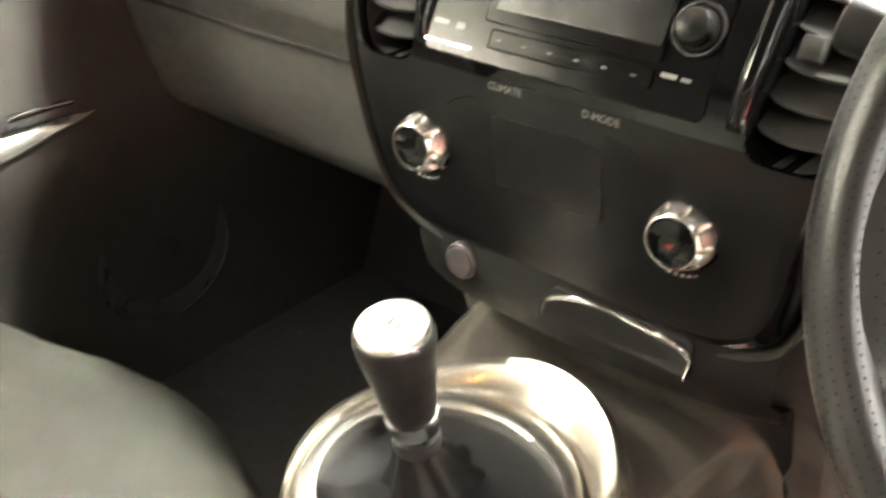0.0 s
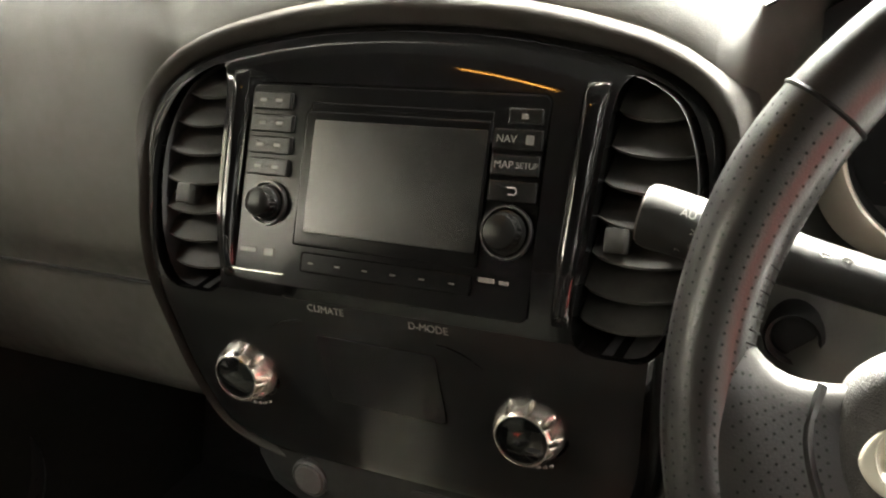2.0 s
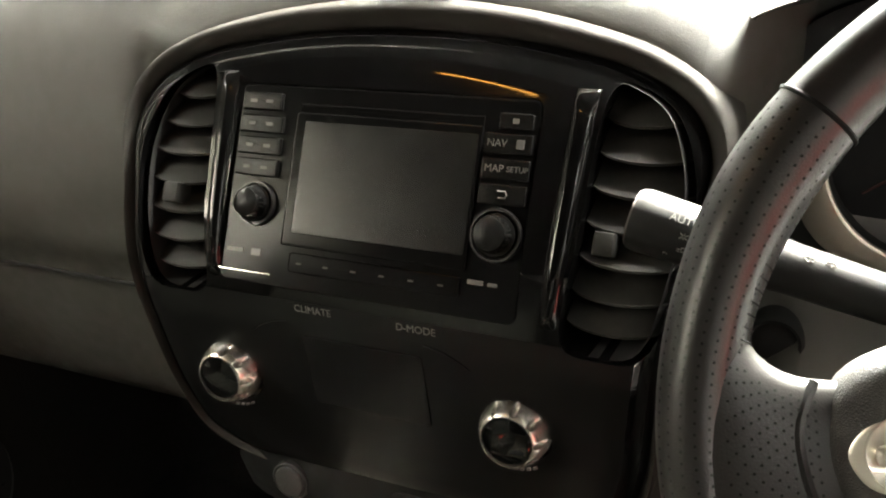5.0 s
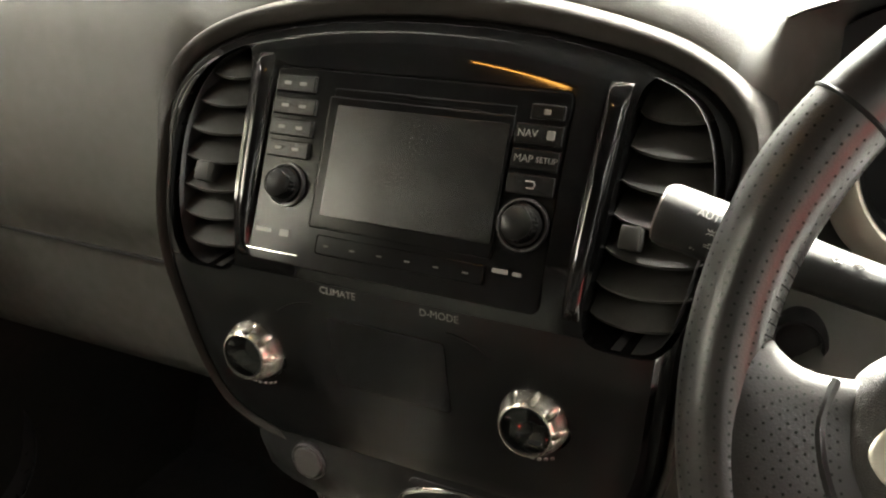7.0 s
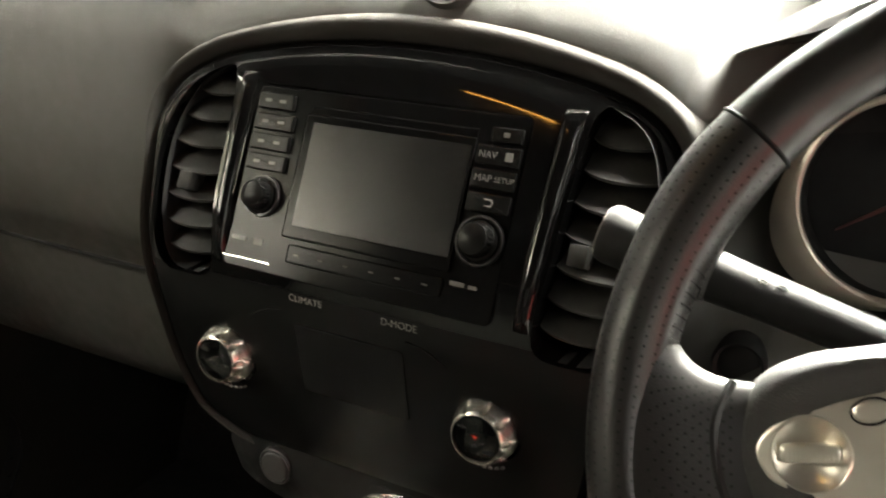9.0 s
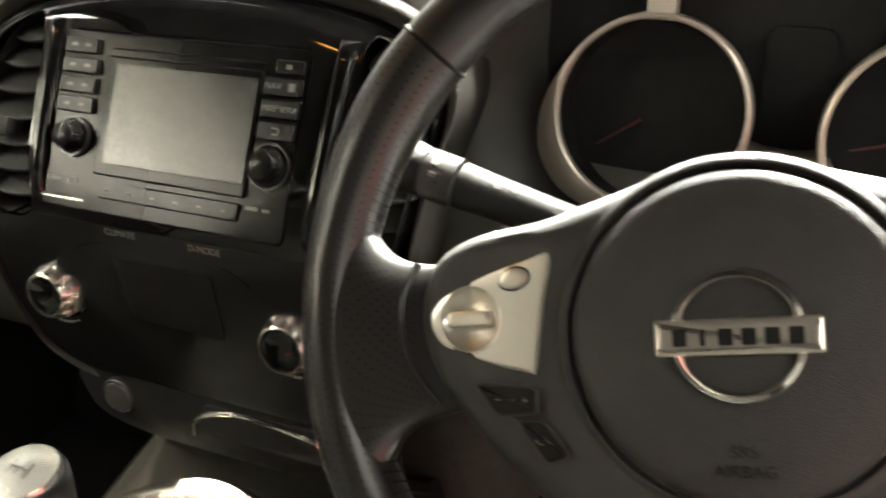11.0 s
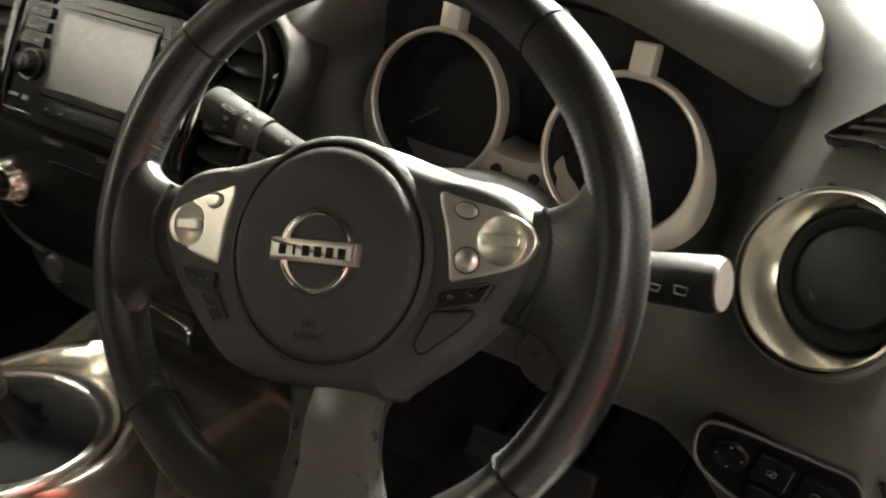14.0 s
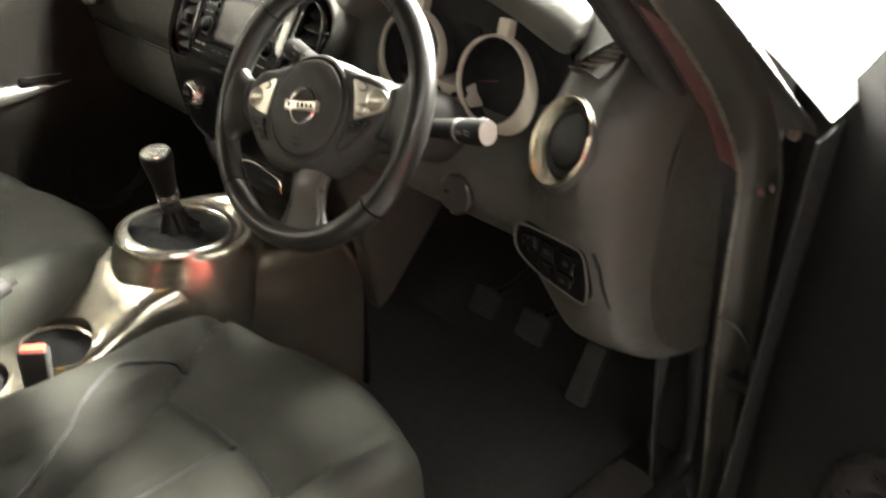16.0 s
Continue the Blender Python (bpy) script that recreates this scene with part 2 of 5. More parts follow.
def lettering(name, words, size, mat, parent, m, label=""):
    cu = bpy.data.curves.new(name, "FONT")
    cu.body, cu.size, cu.align_x, cu.align_y, cu.extrude = words, size, "CENTER", "CENTER", 0.0001
    tmp = new("tmp", cu)
    bpy.context.view_layer.update()
    me = bpy.data.meshes.new_from_object(tmp)
    bpy.data.objects.remove(tmp)
    bpy.data.curves.remove(cu)
    me.name = name
    me.materials.clear()
    me.materials.append(mat)
    ob = new(name, me)
    ob.matrix_basis = m
    ob.parent = parent
    if label:
        ob["label"] = label
    return ob


def cut(ob, cutters):
    """Takes the cutters' shapes out of ob, for good."""
    tmp = []
    for bm in cutters:
        me = bpy.data.meshes.new("cutter")
        bmesh.ops.recalc_face_normals(bm, faces=bm.faces)
        bm.to_mesh(me)
        bm.free()
        c = new("cutter", me)
        mod = ob.modifiers.new("cut", "BOOLEAN")
        mod.operation, mod.object, mod.solver = "DIFFERENCE", c, "EXACT"
        tmp.append(c)
    bpy.context.view_layer.update()
    me = bpy.data.meshes.new_from_object(ob.evaluated_get(bpy.context.evaluated_depsgraph_get()))
    ob.modifiers.clear()
    old, ob.data = ob.data, me
    me.set_sharp_from_angle(angle=radians(30))
    bpy.data.meshes.remove(old)
    for c in tmp:
        me = c.data
        bpy.data.objects.remove(c)
        bpy.data.meshes.remove(me)


ORIGIN = Matrix.Identity(4)


def lerp(x, xs, ys):
    return float(np.interp(x, xs, ys))


# ---- hall added round the car, its dark sides unseen ----
GROUND = -0.32
tagged(part("ground", block(-6, 7, -7, 7, GROUND - 0.2, GROUND, 0), M_CONCRETE), "plain grey hall floor under the car", "floor", kind="structure")
tagged(part("ceiling", block(-6, 7, -7, 7, 2.6, 2.8, 0), M_DARKWALL), "unseen dark grey ceiling added above the car", "ceiling", kind="structure")
tagged(part("wall_north", block(-6, 7, 7, 7.2, GROUND, 2.6, 0), M_WALL), "bright white hall wall ahead of the car", "wall", kind="structure")
tagged(part("wall_south", block(-6, 7, -7.2, -7, GROUND, 2.6, 0), M_DARKWALL), "dark grey unseen wall added behind the car", "wall", kind="structure")
tagged(part("wall_west", block(-6.2, -6, -7, 7, GROUND, 2.6, 0), M_DARKWALL), "dark grey unseen wall added beside the passenger door", "wall", kind="structure")
tagged(part("wall_east", block(7, 7.2, -7, 7, GROUND, 2.6, 0), M_WALL), "bright white hall wall beyond the open driver's door", "wall", kind="structure")


# Added panel, out of view, that puts red reflections on the gloss trim.
tagged(part("red_reflector", block(3.6, 3.75, -2.5, 2.5, GROUND, 0.95, .01), M_REDREFLECT), "unseen red panel added beyond the driver's door for red reflections", "partition", kind="structure")

# ---- car shell ----
floor_bm = block(-0.74, 0.76, -1.7, 0.75, -0.04, 0.0, 0)
floor = tagged(part("floor", floor_bm, M_CARPET), "black carpet in the dark driver's footwell", "carpet", kind="structure")
fire_rows = [[(x, y, z) for x in np.linspace(-0.74, 0.755, 12)] for y, z in ((0.70, -0.02), (0.74, 0.12), (0.80, 0.30), (0.83, 0.60), (0.82, 0.92))]
tagged(part("wall_front", sheet(fire_rows, 0.02), M_CARPET), "dark carpeted bulkhead behind the pedals", "bulkhead", kind="structure")
roof_rows = [[(x, y, z + 0.02 * (1 - (x / 0.6) ** 2)) for x in np.linspace(-0.60, 0.70, 13)] for y, z in ((0.36, 1.098), (0.12, 1.190), (0.0, 1.225), (-0.4, 1.25), (-1.0, 1.24), (-1.55, 1.20))]
tagged(part("roof", sheet(roof_rows, 0.03), M_LINER), "dark cloth headliner under the car roof", "roof", kind="structure")
tagged(part("wall_rear", sheet([[(x, -1.62, z) for x in np.linspace(-0.74, 0.76, 4)] for z in (-0.02, 0.4, 0.85)], 0.03), M_PLASTIC), "dark trim closing the cabin behind the seats", "trim", kind="structure")
tagged(part("window_rear", sheet([[(x * (1 - 0.15 * k), -1.62 + 0.08 * k, 0.85 + 0.35 * k) for x in np.linspace(-0.72, 0.72, 4)] for k in (0, 1)], 0.004), M_GLASS), "clear rear window of the car", "window", kind="structure").visible_shadow = False
wind_rows = [[(x * (1.0 - 0.17 * k), 0.84 - 0.72 * k - 0.06 * (x / 0.7) ** 2 * (1 - k), 0.935 + 0.255 * k) for x in np.linspace(-0.74, 0.76, 13)] for k in np.linspace(0, .70, 7)]
tagged(part("window_1", sheet(wind_rows, 0.004), M_GLASS), "clear sloping windscreen above the dashboard", "windscreen", kind="structure").visible_shadow = False

# ---- dashboard ----
X0 = 0.012


def face(z):
    return sum(w * lerp(z + d, [.40, .44, .50, .58, .64, .68, .75, .80, .84, .88], [.244, .235, .222, .206, .1975, .205, .240, .268, .292, .316]) for d, w in ((-.018, .15), (-.009, .22), (0, .26), (.009, .22), (.018, .15)))


XA = 0.006
SIDE = [(.055, .4845), (.100, .4845), (.127, .4875), (.149, .496), (.167, .512), (.178, .55), (.183, .60), (.188, .65), (.194, .70), (.2010, .738), (.1955, .760), (.180, .776), (.157, .787), (.127, .795), (.068, .8035)]
S_P = [(.82, .93), (.60, .925), (.45, .91), (.36, .885), (.31, .85), (.285, .81), (.275, .75), (.272, .68), (.28, .62), (.298, .575), (.310, .50), (.330, .44), (.39, .40), (.50, .34)]
S_C = [(.82, .93), (.60, .925), (.45, .91), (.368, .888), (.328, .862), (.289, .818), (.325, .76), (.30, .68), (.27, .60), (.27, .54), (.27, .50), (.29, .45), (.33, .36), (.38, .2)]
S_K = [(.82, .93), (.60, .925), (.48, .915), (.42, .90), (.385, .87), (.37, .82), (.36, .76), (.338, .70), (.288, .650), (.262, .622), (.258, .585), (.290, .535), (.38, .50), (.52, .47)]
S_R = [(.82, .93), (.60, .922), (.46, .907), (.375, .880), (.318, .848), (.288, .812), (.264, .772), (.250, .72), (.241, .66), (.239, .60), (.246, .54), (.268, .48), (.31, .42), (.40, .36)]


def blend(a, b, k):
    k = k * k * (3 - 2 * k)
    return [(p[0] * (1 - k) + q[0] * k, p[1] * (1 - k) + q[1] * k) for p, q in zip(a, b)]


def brow(x):
    """The dash over the stack: it slopes down to the arch's edge."""
    z = lerp(abs(x - XA), [0, .068, .127, .157, .180, .1955], [.8065, .8035, .795, .787, .776, .760]) + .0125
    y = face(z) + .0115
    return S_C[:4] + [(y * .50 + .368 * .50, z * .44 + .888 * .56), (y, z), (y + .030, z - .040)] + S_C[7:]


def dash_section(x):
    if x < -0.24:
        return S_P
    if x < -0.17:
        return blend(S_P, brow(-.17), (x + 0.24) / 0.07)
    if x < 0.195:
        return brow(x)
    if x < 0.262:
        return blend(brow(.195), S_K, (x - 0.195) / 0.067)
    if x < 0.555:
        return S_K
    if x < 0.675:
        return blend(S_K, S_R, (x - 0.555) / 0.12)
    return S_R


def edge_turn(x):
    d = min(.0795, max(0.0, x - .690, -.655 - x))
    return .085 - math.sqrt(max(0.0, .085 ** 2 - d * d)) + (.9 * max(0, d - .06))


def dash_curve(x):
    return smooth(dash_section(x), 6, False)


dashboard = thing("dashboard", ORIGIN, "dark grey grained plastic dashboard, bright under the windscreen", "dashboard")
xs = sorted(set(list(np.linspace(-0.735, 0.770, 90)) + [-0.24, -0.22, -0.20, -0.18, 0.195, 0.205, 0.215, 0.23, 0.245, 0.26, 0.275]))


def dash_point(x, y, z):
    """The dash's skin swells to carry the driver's round vent."""
    y += edge_turn(x)
    dx, dz = x - .652, z - .717
    w = math.exp(-((dx / (.105 if dx > 0 else .068)) ** 2 + (dz / .078) ** 2) ** 2) * (y < .45)
    ring = .2475 + .38 * dz - .43 * min(dx, .052) + .55 * max(0.0, dx - .052)
    y += w * min(0.0, ring - y)
    return x, y + (.045 if dx * dx + dz * dz < .046 ** 2 and y < .4 else 0.0), z


xs = sorted(set(xs + list(np.linspace(.555, .74, 34))))
rows = [[dash_point(x, y, z) for y, z in dash_curve(x)] for x in xs]
part("dash_pad", sheet(rows, 0.012), M_DASH, dashboard, sharp=60)
seam = smooth([(-.62, .2955, .8320), (-.399, .2945, .8315), (-.3037, .2930, .8293), (-.2165, .2938, .8290), (-.183, .3003, .8331), (-.140, .3032, .8410), (-.118, .312, .8480)], 6, False)
end = [Vector((.770, y + edge_turn(.770), z)) for y, z in dash_curve(.77)]
part("dash_end", sheet([[p, p + Vector((.004, .03, 0)), Vector((.775, max(.62, p.y + .05), p.z - .02))] for p in end], .004), M_DASH, dashboard, sharp=60)
lettering("airbag_text", "SRS AIRBAG", .0066, M_DARK, dashboard, pose(-.380, .2985, .8378, 55, 0, 0), "embossed airbag lettering")
part("airbag_seam", tube(seam, 0.0016, 6), M_DARK, dashboard, "fine dark seam of the airbag lid")
part("knee_seam", tube(smooth([(.724, .2420, .590), (.733, .2480, .568), (.737, .2565, .541), (.741, .2760, .505), (.738, .2960, .478)], 5, False), .0022, 6), M_DARK, dashboard, "dark seam of the knee panel")
part("glovebox_seam", tube(smooth([(-0.66, 0.298, 0.575), (-0.4, 0.299, 0.575), (-0.24, 0.298, 0.575)], 5, False), 0.003, 6), M_DARK, dashboard, "dark gap above the glovebox lid")


# ---- centre stack ----
def on_stack(x, z, off=0.0):
    """A frame on the stack's face: x along it, y up it, z out of it."""
    s = (face(z + 0.01) - face(z - 0.01)) / 0.02
    up, out = Vector((0, s, 1)).normalized(), Vector((0, -1, s)).normalized()
    p = Vector((x, face(z), z)) + out * off
    return Matrix(((1, up.x, out.x, p.x), (0, up.y, out.y, p.y), (0, up.z, out.z, p.z), (0, 0, 0, 1)))


def xz_cut(outline, y0=0.0, y1=0.5):
    return loft([[(x, y, z) for x, z in outline] for y in (y0, y1)])


ARCH = smooth(SIDE + [(0, .8065)] + [(-x, z) for x, z in SIDE[::-1]] + [(0, .4845)], 4)


def arch_ring(s, back, grow=0.0):
    """The arched panel's outline, scaled by s and then wider by grow, set back from the face."""
    ring = []
    for x, z in ARCH:
        q = s * (1 + grow / math.hypot(x, z - .66))
        zz = .66 + (z - .66) * q
        ring.append((XA + x * q, face(zz) + back, zz))
    return ring


def gutter_ring(grow, back):
    """A ring outside the panel, broad over the top and slim down the sides."""
    ring = []
    for x, z in ARCH:
        q = 1 + grow * lerp(z, [.60, .70, .76, .79, .80], [.35, .40, .75, .95, 1.0]) / math.hypot(x, z - .66)
        zz = .66 + (z - .66) * q
        ring.append((XA + x * q, face(z) + (face(zz) - face(z)) * .6 + back, zz))
    return ring


stack = thing("centre_stack", ORIGIN, "gloss black arched centre stack panel with dust and reflections", "centre console")
panel = part("gloss_panel", loft([arch_ring(1.0, .060), arch_ring(1.0, .016), arch_ring(.997, .0105), arch_ring(.990, .0060), arch_ring(.978, .0030), arch_ring(.962, .0024), arch_ring(.945, .0002), arch_ring(.93, -.003), arch_ring(.90, -.004)] + [arch_ring(k, -.004) for k in (.85, .7, .55, .4, .25, .1)]), M_PIANO, stack)
part("gutter", loft([gutter_ring(-.002, .040), gutter_ring(-.001, .012), gutter_ring(.002, .0085), gutter_ring(.010, .0030), gutter_ring(.0140, .0022), gutter_ring(.0175, .0060), gutter_ring(.020, .050)], True, False), M_GUTTER, stack, "matte dark gutter round the panel", sharp=60)
VENT_L = smooth([(-.176, .70), (-.177, .735), (-.165, .766), (-.145, .780), (-.127, .782), (-.121, .76), (-.117, .70), (-.113, .648), (-.137, .640), (-.163, .648)], 5)
VENT_R = [(2 * X0 - x, z) for x, z in VENT_L]
cut(panel, [xz_cut(VENT_L), xz_cut(VENT_R), xz_cut(rounded(0.212, 0.120, 0.006, 4, 0.005, 0.7145))])

for side, outline in ((1, VENT_L), (-1, VENT_R)):
    vent = thing("air_vent", ORIGIN, "black plastic centre air vent with curved horizontal slats", "air vent", "centre vents")
    part("housing", loft([[(x, face(z) + d, z) for x, z in (outline if k == 0 else [((x - X0) * 0.97 + X0, z) for x, z in outline])] for k, d in ((1, 0.001), (0, 0.05))], caps=False), M_DARK, vent)
    part("back", loft([[(x, face(z) + d, z) for x, z in outline] for d in (0.046, 0.052)]), M_DARK, vent)
    cx = -0.14 if side == 1 else 2 * X0 + 0.14
    for i in range(7):
        z = 0.657 + 0.0180 * i
        hits = []
        for (xa, za), (xb, zb) in zip(outline, outline[1:] + outline[:1]):
            if (za - z) * (zb - z) < 0:
                hits.append(xa + (xb - xa) * (z - za) / (zb - za))
        a, b = min(hits) + .0005, max(hits) - .0005
        y = face(z)
        blade = []
        for t in np.linspace(0, 1, 15):
            bow = math.sin(math.pi * t) ** .6
            x, lip = a + (b - a) * t, y + .010 - .007 * bow
            blade.append([(x, lip, z - .0015 - .0035 * bow), (x, lip - .0006, z - .0002 - .0030 * bow), (x, lip + .008, z + .0035), (x, y + .040, z + .012), (x, y + .040, z + .009), (x, lip + .008, z + .0005 - .002 * bow)])
        part("slat", loft(blade), M_VENT, vent, sharp=50)
    tab = block(-0.006, 0.006, -0.007, 0.007, 0, 0.016, 0.002)
    part("tab", tab, M_VENT, vent, "small black direction tab", m=on_stack(cx - 0.008, 0.703, -0.012))
    part("divider", loft([[(cx + dx, face(z) + dy, z) for dx, dy in ((-.0012, .024), (.0012, .024), (.0012, .046), (-.0012, .046))] for z in (.655, .68, .72, .75, .770)]), M_DARK, vent)

for sx in (-1, 1):
    ridge = []
    for z in np.linspace(.655, .781, 24):
        k = (z - .655) / .126
        x0, x1 = .1235 + .0080 * k, .1110 + .0050 * k
        end = min(1.0, math.sin(math.pi * min(1, max(0, k)) * .96 + .06) * 5)
        ridge.append([(X0 + sx * (x0 + (x1 - x0) * u), face(z) - .0030 - .0052 * end * (1 - abs(2 * u - 1) ** 3), z) for u in np.linspace(0, 1, 11)] + [(X0 + sx * x1, face(z) + .012, z), (X0 + sx * x0, face(z) + .012, z)])
    part("gloss_ridge", loft(ridge), M_PIANO, stack, "broad polished black ridge beside the radio", sharp=60)

# ---- radio and navigation unit ----
RS = math.degrees(math.atan(0.465))
radio = thing("radio", pose(0.005, face(0.7145) - 0.001, 0.7145, 90 - RS, 0, 0), "black navigation radio with a dark blank screen", "car radio")


def local(x, z):
    return x - 0.005, (z - 0.7145) / math.cos(radians(RS))


def slab(name, x0, x1, z0, z1, w0, w1, mat, parent, r=0.002, c=0.0008, label=""):
    (u0, v0), (u1, v1) = local(x0, z0), local(x1, z1)
    return part(name, prism(rounded(u1 - u0, v1 - v0, r, 4, (u0 + u1) / 2, (v0 + v1) / 2), w0, w1, c), mat, parent, label)


slab("faceplate", -.100, .110, .655, .774, -.02, .000, M_FACE, radio, 0.005)
slab("disc_slot", -.052, .076, .7575, .7640, -.002, .0006, M_FACE, radio, 0.001)
slab("screen_frame", -.0535, .0765, .6800, .7585, -.002, .0028, M_FACE, radio, 0.002, 0.001)
slab("screen", -.0460, .0745, .6880, .7535, .0, .0034, M_SCREEN, radio, 0.001, 0.0003, "blank dark grey navigation screen")
slab("button_strip", -.046, .074, .6650, .6765, -.002, .0022, M_FACE, radio, 0.002)
for i in range(6):
    slab("preset_mark", -.040 + .020 * i, -.036 + .020 * i, .6700, .6710, .0, .0024, M_MARK, radio, 0.0004, 0.0001)
for z, x0, x1 in ((.7635, -.097, -.066), (.7500, -.097, -.063), (.7370, -.097, -.063), (.7240, -.097, -.063)):
    b = slab("button", x0, x1, z - .0052, z + .0052, -.002, .0034, M_BUTTON, radio, 0.0012)
    for k in (0.3, 0.7):
        xm = x0 + (x1 - x0) * k
        slab("button_mark", xm - .0028, xm + .0028, z - .001, z + .001, .003, .0036, M_MARK, radio, 0.0003, 0.0001)
slab("button", .086, .107, .7573, .7660, -.002, .0034, M_BUTTON, radio, 0.0012)
slab("button_mark", .0945, .0985, .7603, .7630, .003, .0036, M_FAINT, radio, 0.0003, 0.0001)
for z, marks in ((.7495, ("NAV", "")), (.7360, ("MAP", "SETUP")), (.7225, ("", ""))):
    slab("button", .0785, .1080, z - .0056, z + .0056, -.002, .0034, M_BUTTON, radio, 0.0012)
    for k, word in enumerate(marks):
        u, v = local(.0865 + .0145 * k, z)
        if word:
            lettering("button_text", word, 0.0062 if len(word) < 4 else 0.0048, M_MARK, radio, pose(u, v, 0.0036))
        elif z > .74:
            slab("button_mark", .0985, .1035, z - .0025, z + .0025, .003, .0036, M_MARK, radio, 0.0006, 0.0001)
u, v = local(.0935, .7225)
part("return_mark", tube([(u - .003, v + .002, .0036), (u + .002, v + .002, .0036), (u + .003, v, .0036), (u + .002, v - .002, .0036), (u - .002, v - .002, .0036)], 0.0005, 5), M_FAINT, radio)
for x, z, r in ((-.0770, .7025, .0120), (.0925, .7010, .0130)):
    u, v = local(x, z)
    k = part("radio_knob", lathe([(0.0, 0.0145), (r * .62, 0.0145), (r * .74, 0.0138), (r * .80, 0.0120)] + [(r * .84, 0.004), (r * .98, 0.0035), (r, 0.0025), (r, -0.002), (0, -0.002)], 40), M_BUTTON, radio, "round black ribbed knob", m=pose(u, v, 0))
    ribs = bmesh.new()
    for i in range(24):
        a = 2 * math.pi * i / 24
        tube([(r * .815 * math.cos(a), r * .815 * math.sin(a), 0.0045), (r * .80 * math.cos(a), r * .80 * math.sin(a), 0.012)], 0.0007, 5, bm=ribs)
    part("knob_ribs", ribs, M_BUTTON, k)
    part("knob_ring", lathe([(r * 1.10, .0), (r * 1.12, .0036), (r * 1.22, .0036), (r * 1.24, .0)], 40), M_BEZEL, k)
for x0, x1, z0, z1 in ((-.096, -.083, .6725, .6752), (-.0765, -.0690, .6715, .6758), (.078, .088, .6735, .6760), (.091, .097, .6735, .6755)):
    slab("logo_bar", x0, x1, z0, z1, .0, .0006, M_FAINT, radio, 0.0005, 0.0001)
slab("lower_edge", -.099, -.060, .6612, .6620, -.001, .0016, M_CHROME, radio, 0.0008, 0.0005, "thin bright lower edge")

# ---- climate panel ----
climate = stack
bm = bmesh.new()
bm.from_mesh(panel.data)
bmesh.ops.bisect_plane(bm, geom=bm.verts[:] + bm.edges[:] + bm.faces[:], plane_co=(0, 0, .6455), plane_no=(0, 0, 1))
for f in bm.faces:
    c = f.calc_center_median()
    if c.z < .6455 and c.y < face(c.z) - .0025:
        f.material_index = 1
bm.to_mesh(panel.data)
bm.free()
panel.data.materials.append(M_CLIMATE)


def climate_plate(name, x0, x1, z0, z1, w0, w1, mat, label=""):
    m = on_stack((x0 + x1) / 2, (z0 + z1) / 2)
    return part(name, prism(rounded(x1 - x0, z1 - z0, 0.003, 4), w0 + .004, w1 + .004, 0.0006), mat, climate, label, m=m)


climate_plate("display", -.040, .048, .565, .622, -.004, .0006, M_DISPLAY, "dark switched-off climate display")
lettering("climate_text", "CLIMATE", 0.0070, M_PRINT, climate, on_stack(-.0285, .6412, .0049))
lettering("mode_text", "D-MODE", 0.0070, M_PRINT, climate, on_stack(.0455, .6405, .0046))
for sx in (-1, 1):
    line = [(0.0 + sx * (.050 + .03 * k), .630 - .012 * k * k) for k in np.linspace(0, 1, 8)]
    part("crease", tube([on_stack(x, z, .0040).translation for x, z in line], 0.0005, 6), M_PIANO, climate)
for sx in (-1, 1):
    m = on_stack(sx * 0.107, 0.5790, 0.003) @ pose(0, 0, 0, -14, 0, 0)
    body = bmesh.new()
    n, rings = 120, []
    for r, w, cutting in ((.0228, -.010, 0), (.0228, .002, 0), (.0224, .006, .0), (.0216, .009, .35), (.0202, .0130, 1), (.0186, .0165, .6), (.0176, .0178, 0), (.0166, .0182, 0), (.0162, .015, 0)):
        ring = []
        for i in range(n):
            a = 2 * math.pi * i / n
            bite = max(0.0, math.cos(9 * a)) ** 5 * cutting * 0.0042
            ring.append(((r - bite) * math.cos(a), (r - bite) * math.sin(a), w - bite * 0.7))
        rings.append(ring)
    loft(rings, True, True, body)
    knob = part("climate_knob", body, M_SATIN, stack, "satin silver fluted knob", m=m)
    part("cap", solid_lathe([(.0162, .010), (.0160, .0163), (.0150, .0174), (.010, .0182), (.004, .0185)], 48), M_PIANO, knob, "gloss black domed cap")
    part("collar", lathe([(.0228, -.012), (.0252, -.011), (.0250, -.0012), (.0232, .0004), (.0228, -.003)], 48), M_PIANO, knob)
    for k in range(5):
        a = -1.75 + k * 0.16
        part("scale_mark", block(-.0012, .0012, -.0007, .0007, -.001, .0010, 0), M_MARK, knob, m=pose(0.0285 * math.cos(a), 0.0285 * math.sin(a), 0, 0, 0, math.degrees(a) + 90))

# ---- lower tray and socket under the stack ----
tray = thing("storage_tray", ORIGIN, "black open storage tray with a thin chrome rim", "tray")
tray_rows = [[(X0 + 0.155 * u, y + 0.02 * abs(u) ** 4, z) for u in np.linspace(-1, 1, 21)] for y, z in ((.232, .50), (.226, .47), (.235, .44), (.27, .41), (.30, .395), (.34, .30), (.36, .15), (.37, .0))]
part("tray_body", sheet(tray_rows, 0.008), M_STALK, tray)
part("tray_rim", tube(smooth([(-.002, .214, .462), (.008, .210, .484), (.045, .209, .496), (.095, .209, .493), (.120, .211, .485), (.118, .216, .462)], 6, False), 0.0022, 8), M_CHROME, tray, "thin chrome rim")
part("tray_hollow", prism(rounded(.115, .03, .008, 4), -.02, .002, .0005), M_DARK, tray, m=pose(.06, .2225, .474, 90, 0, 0))
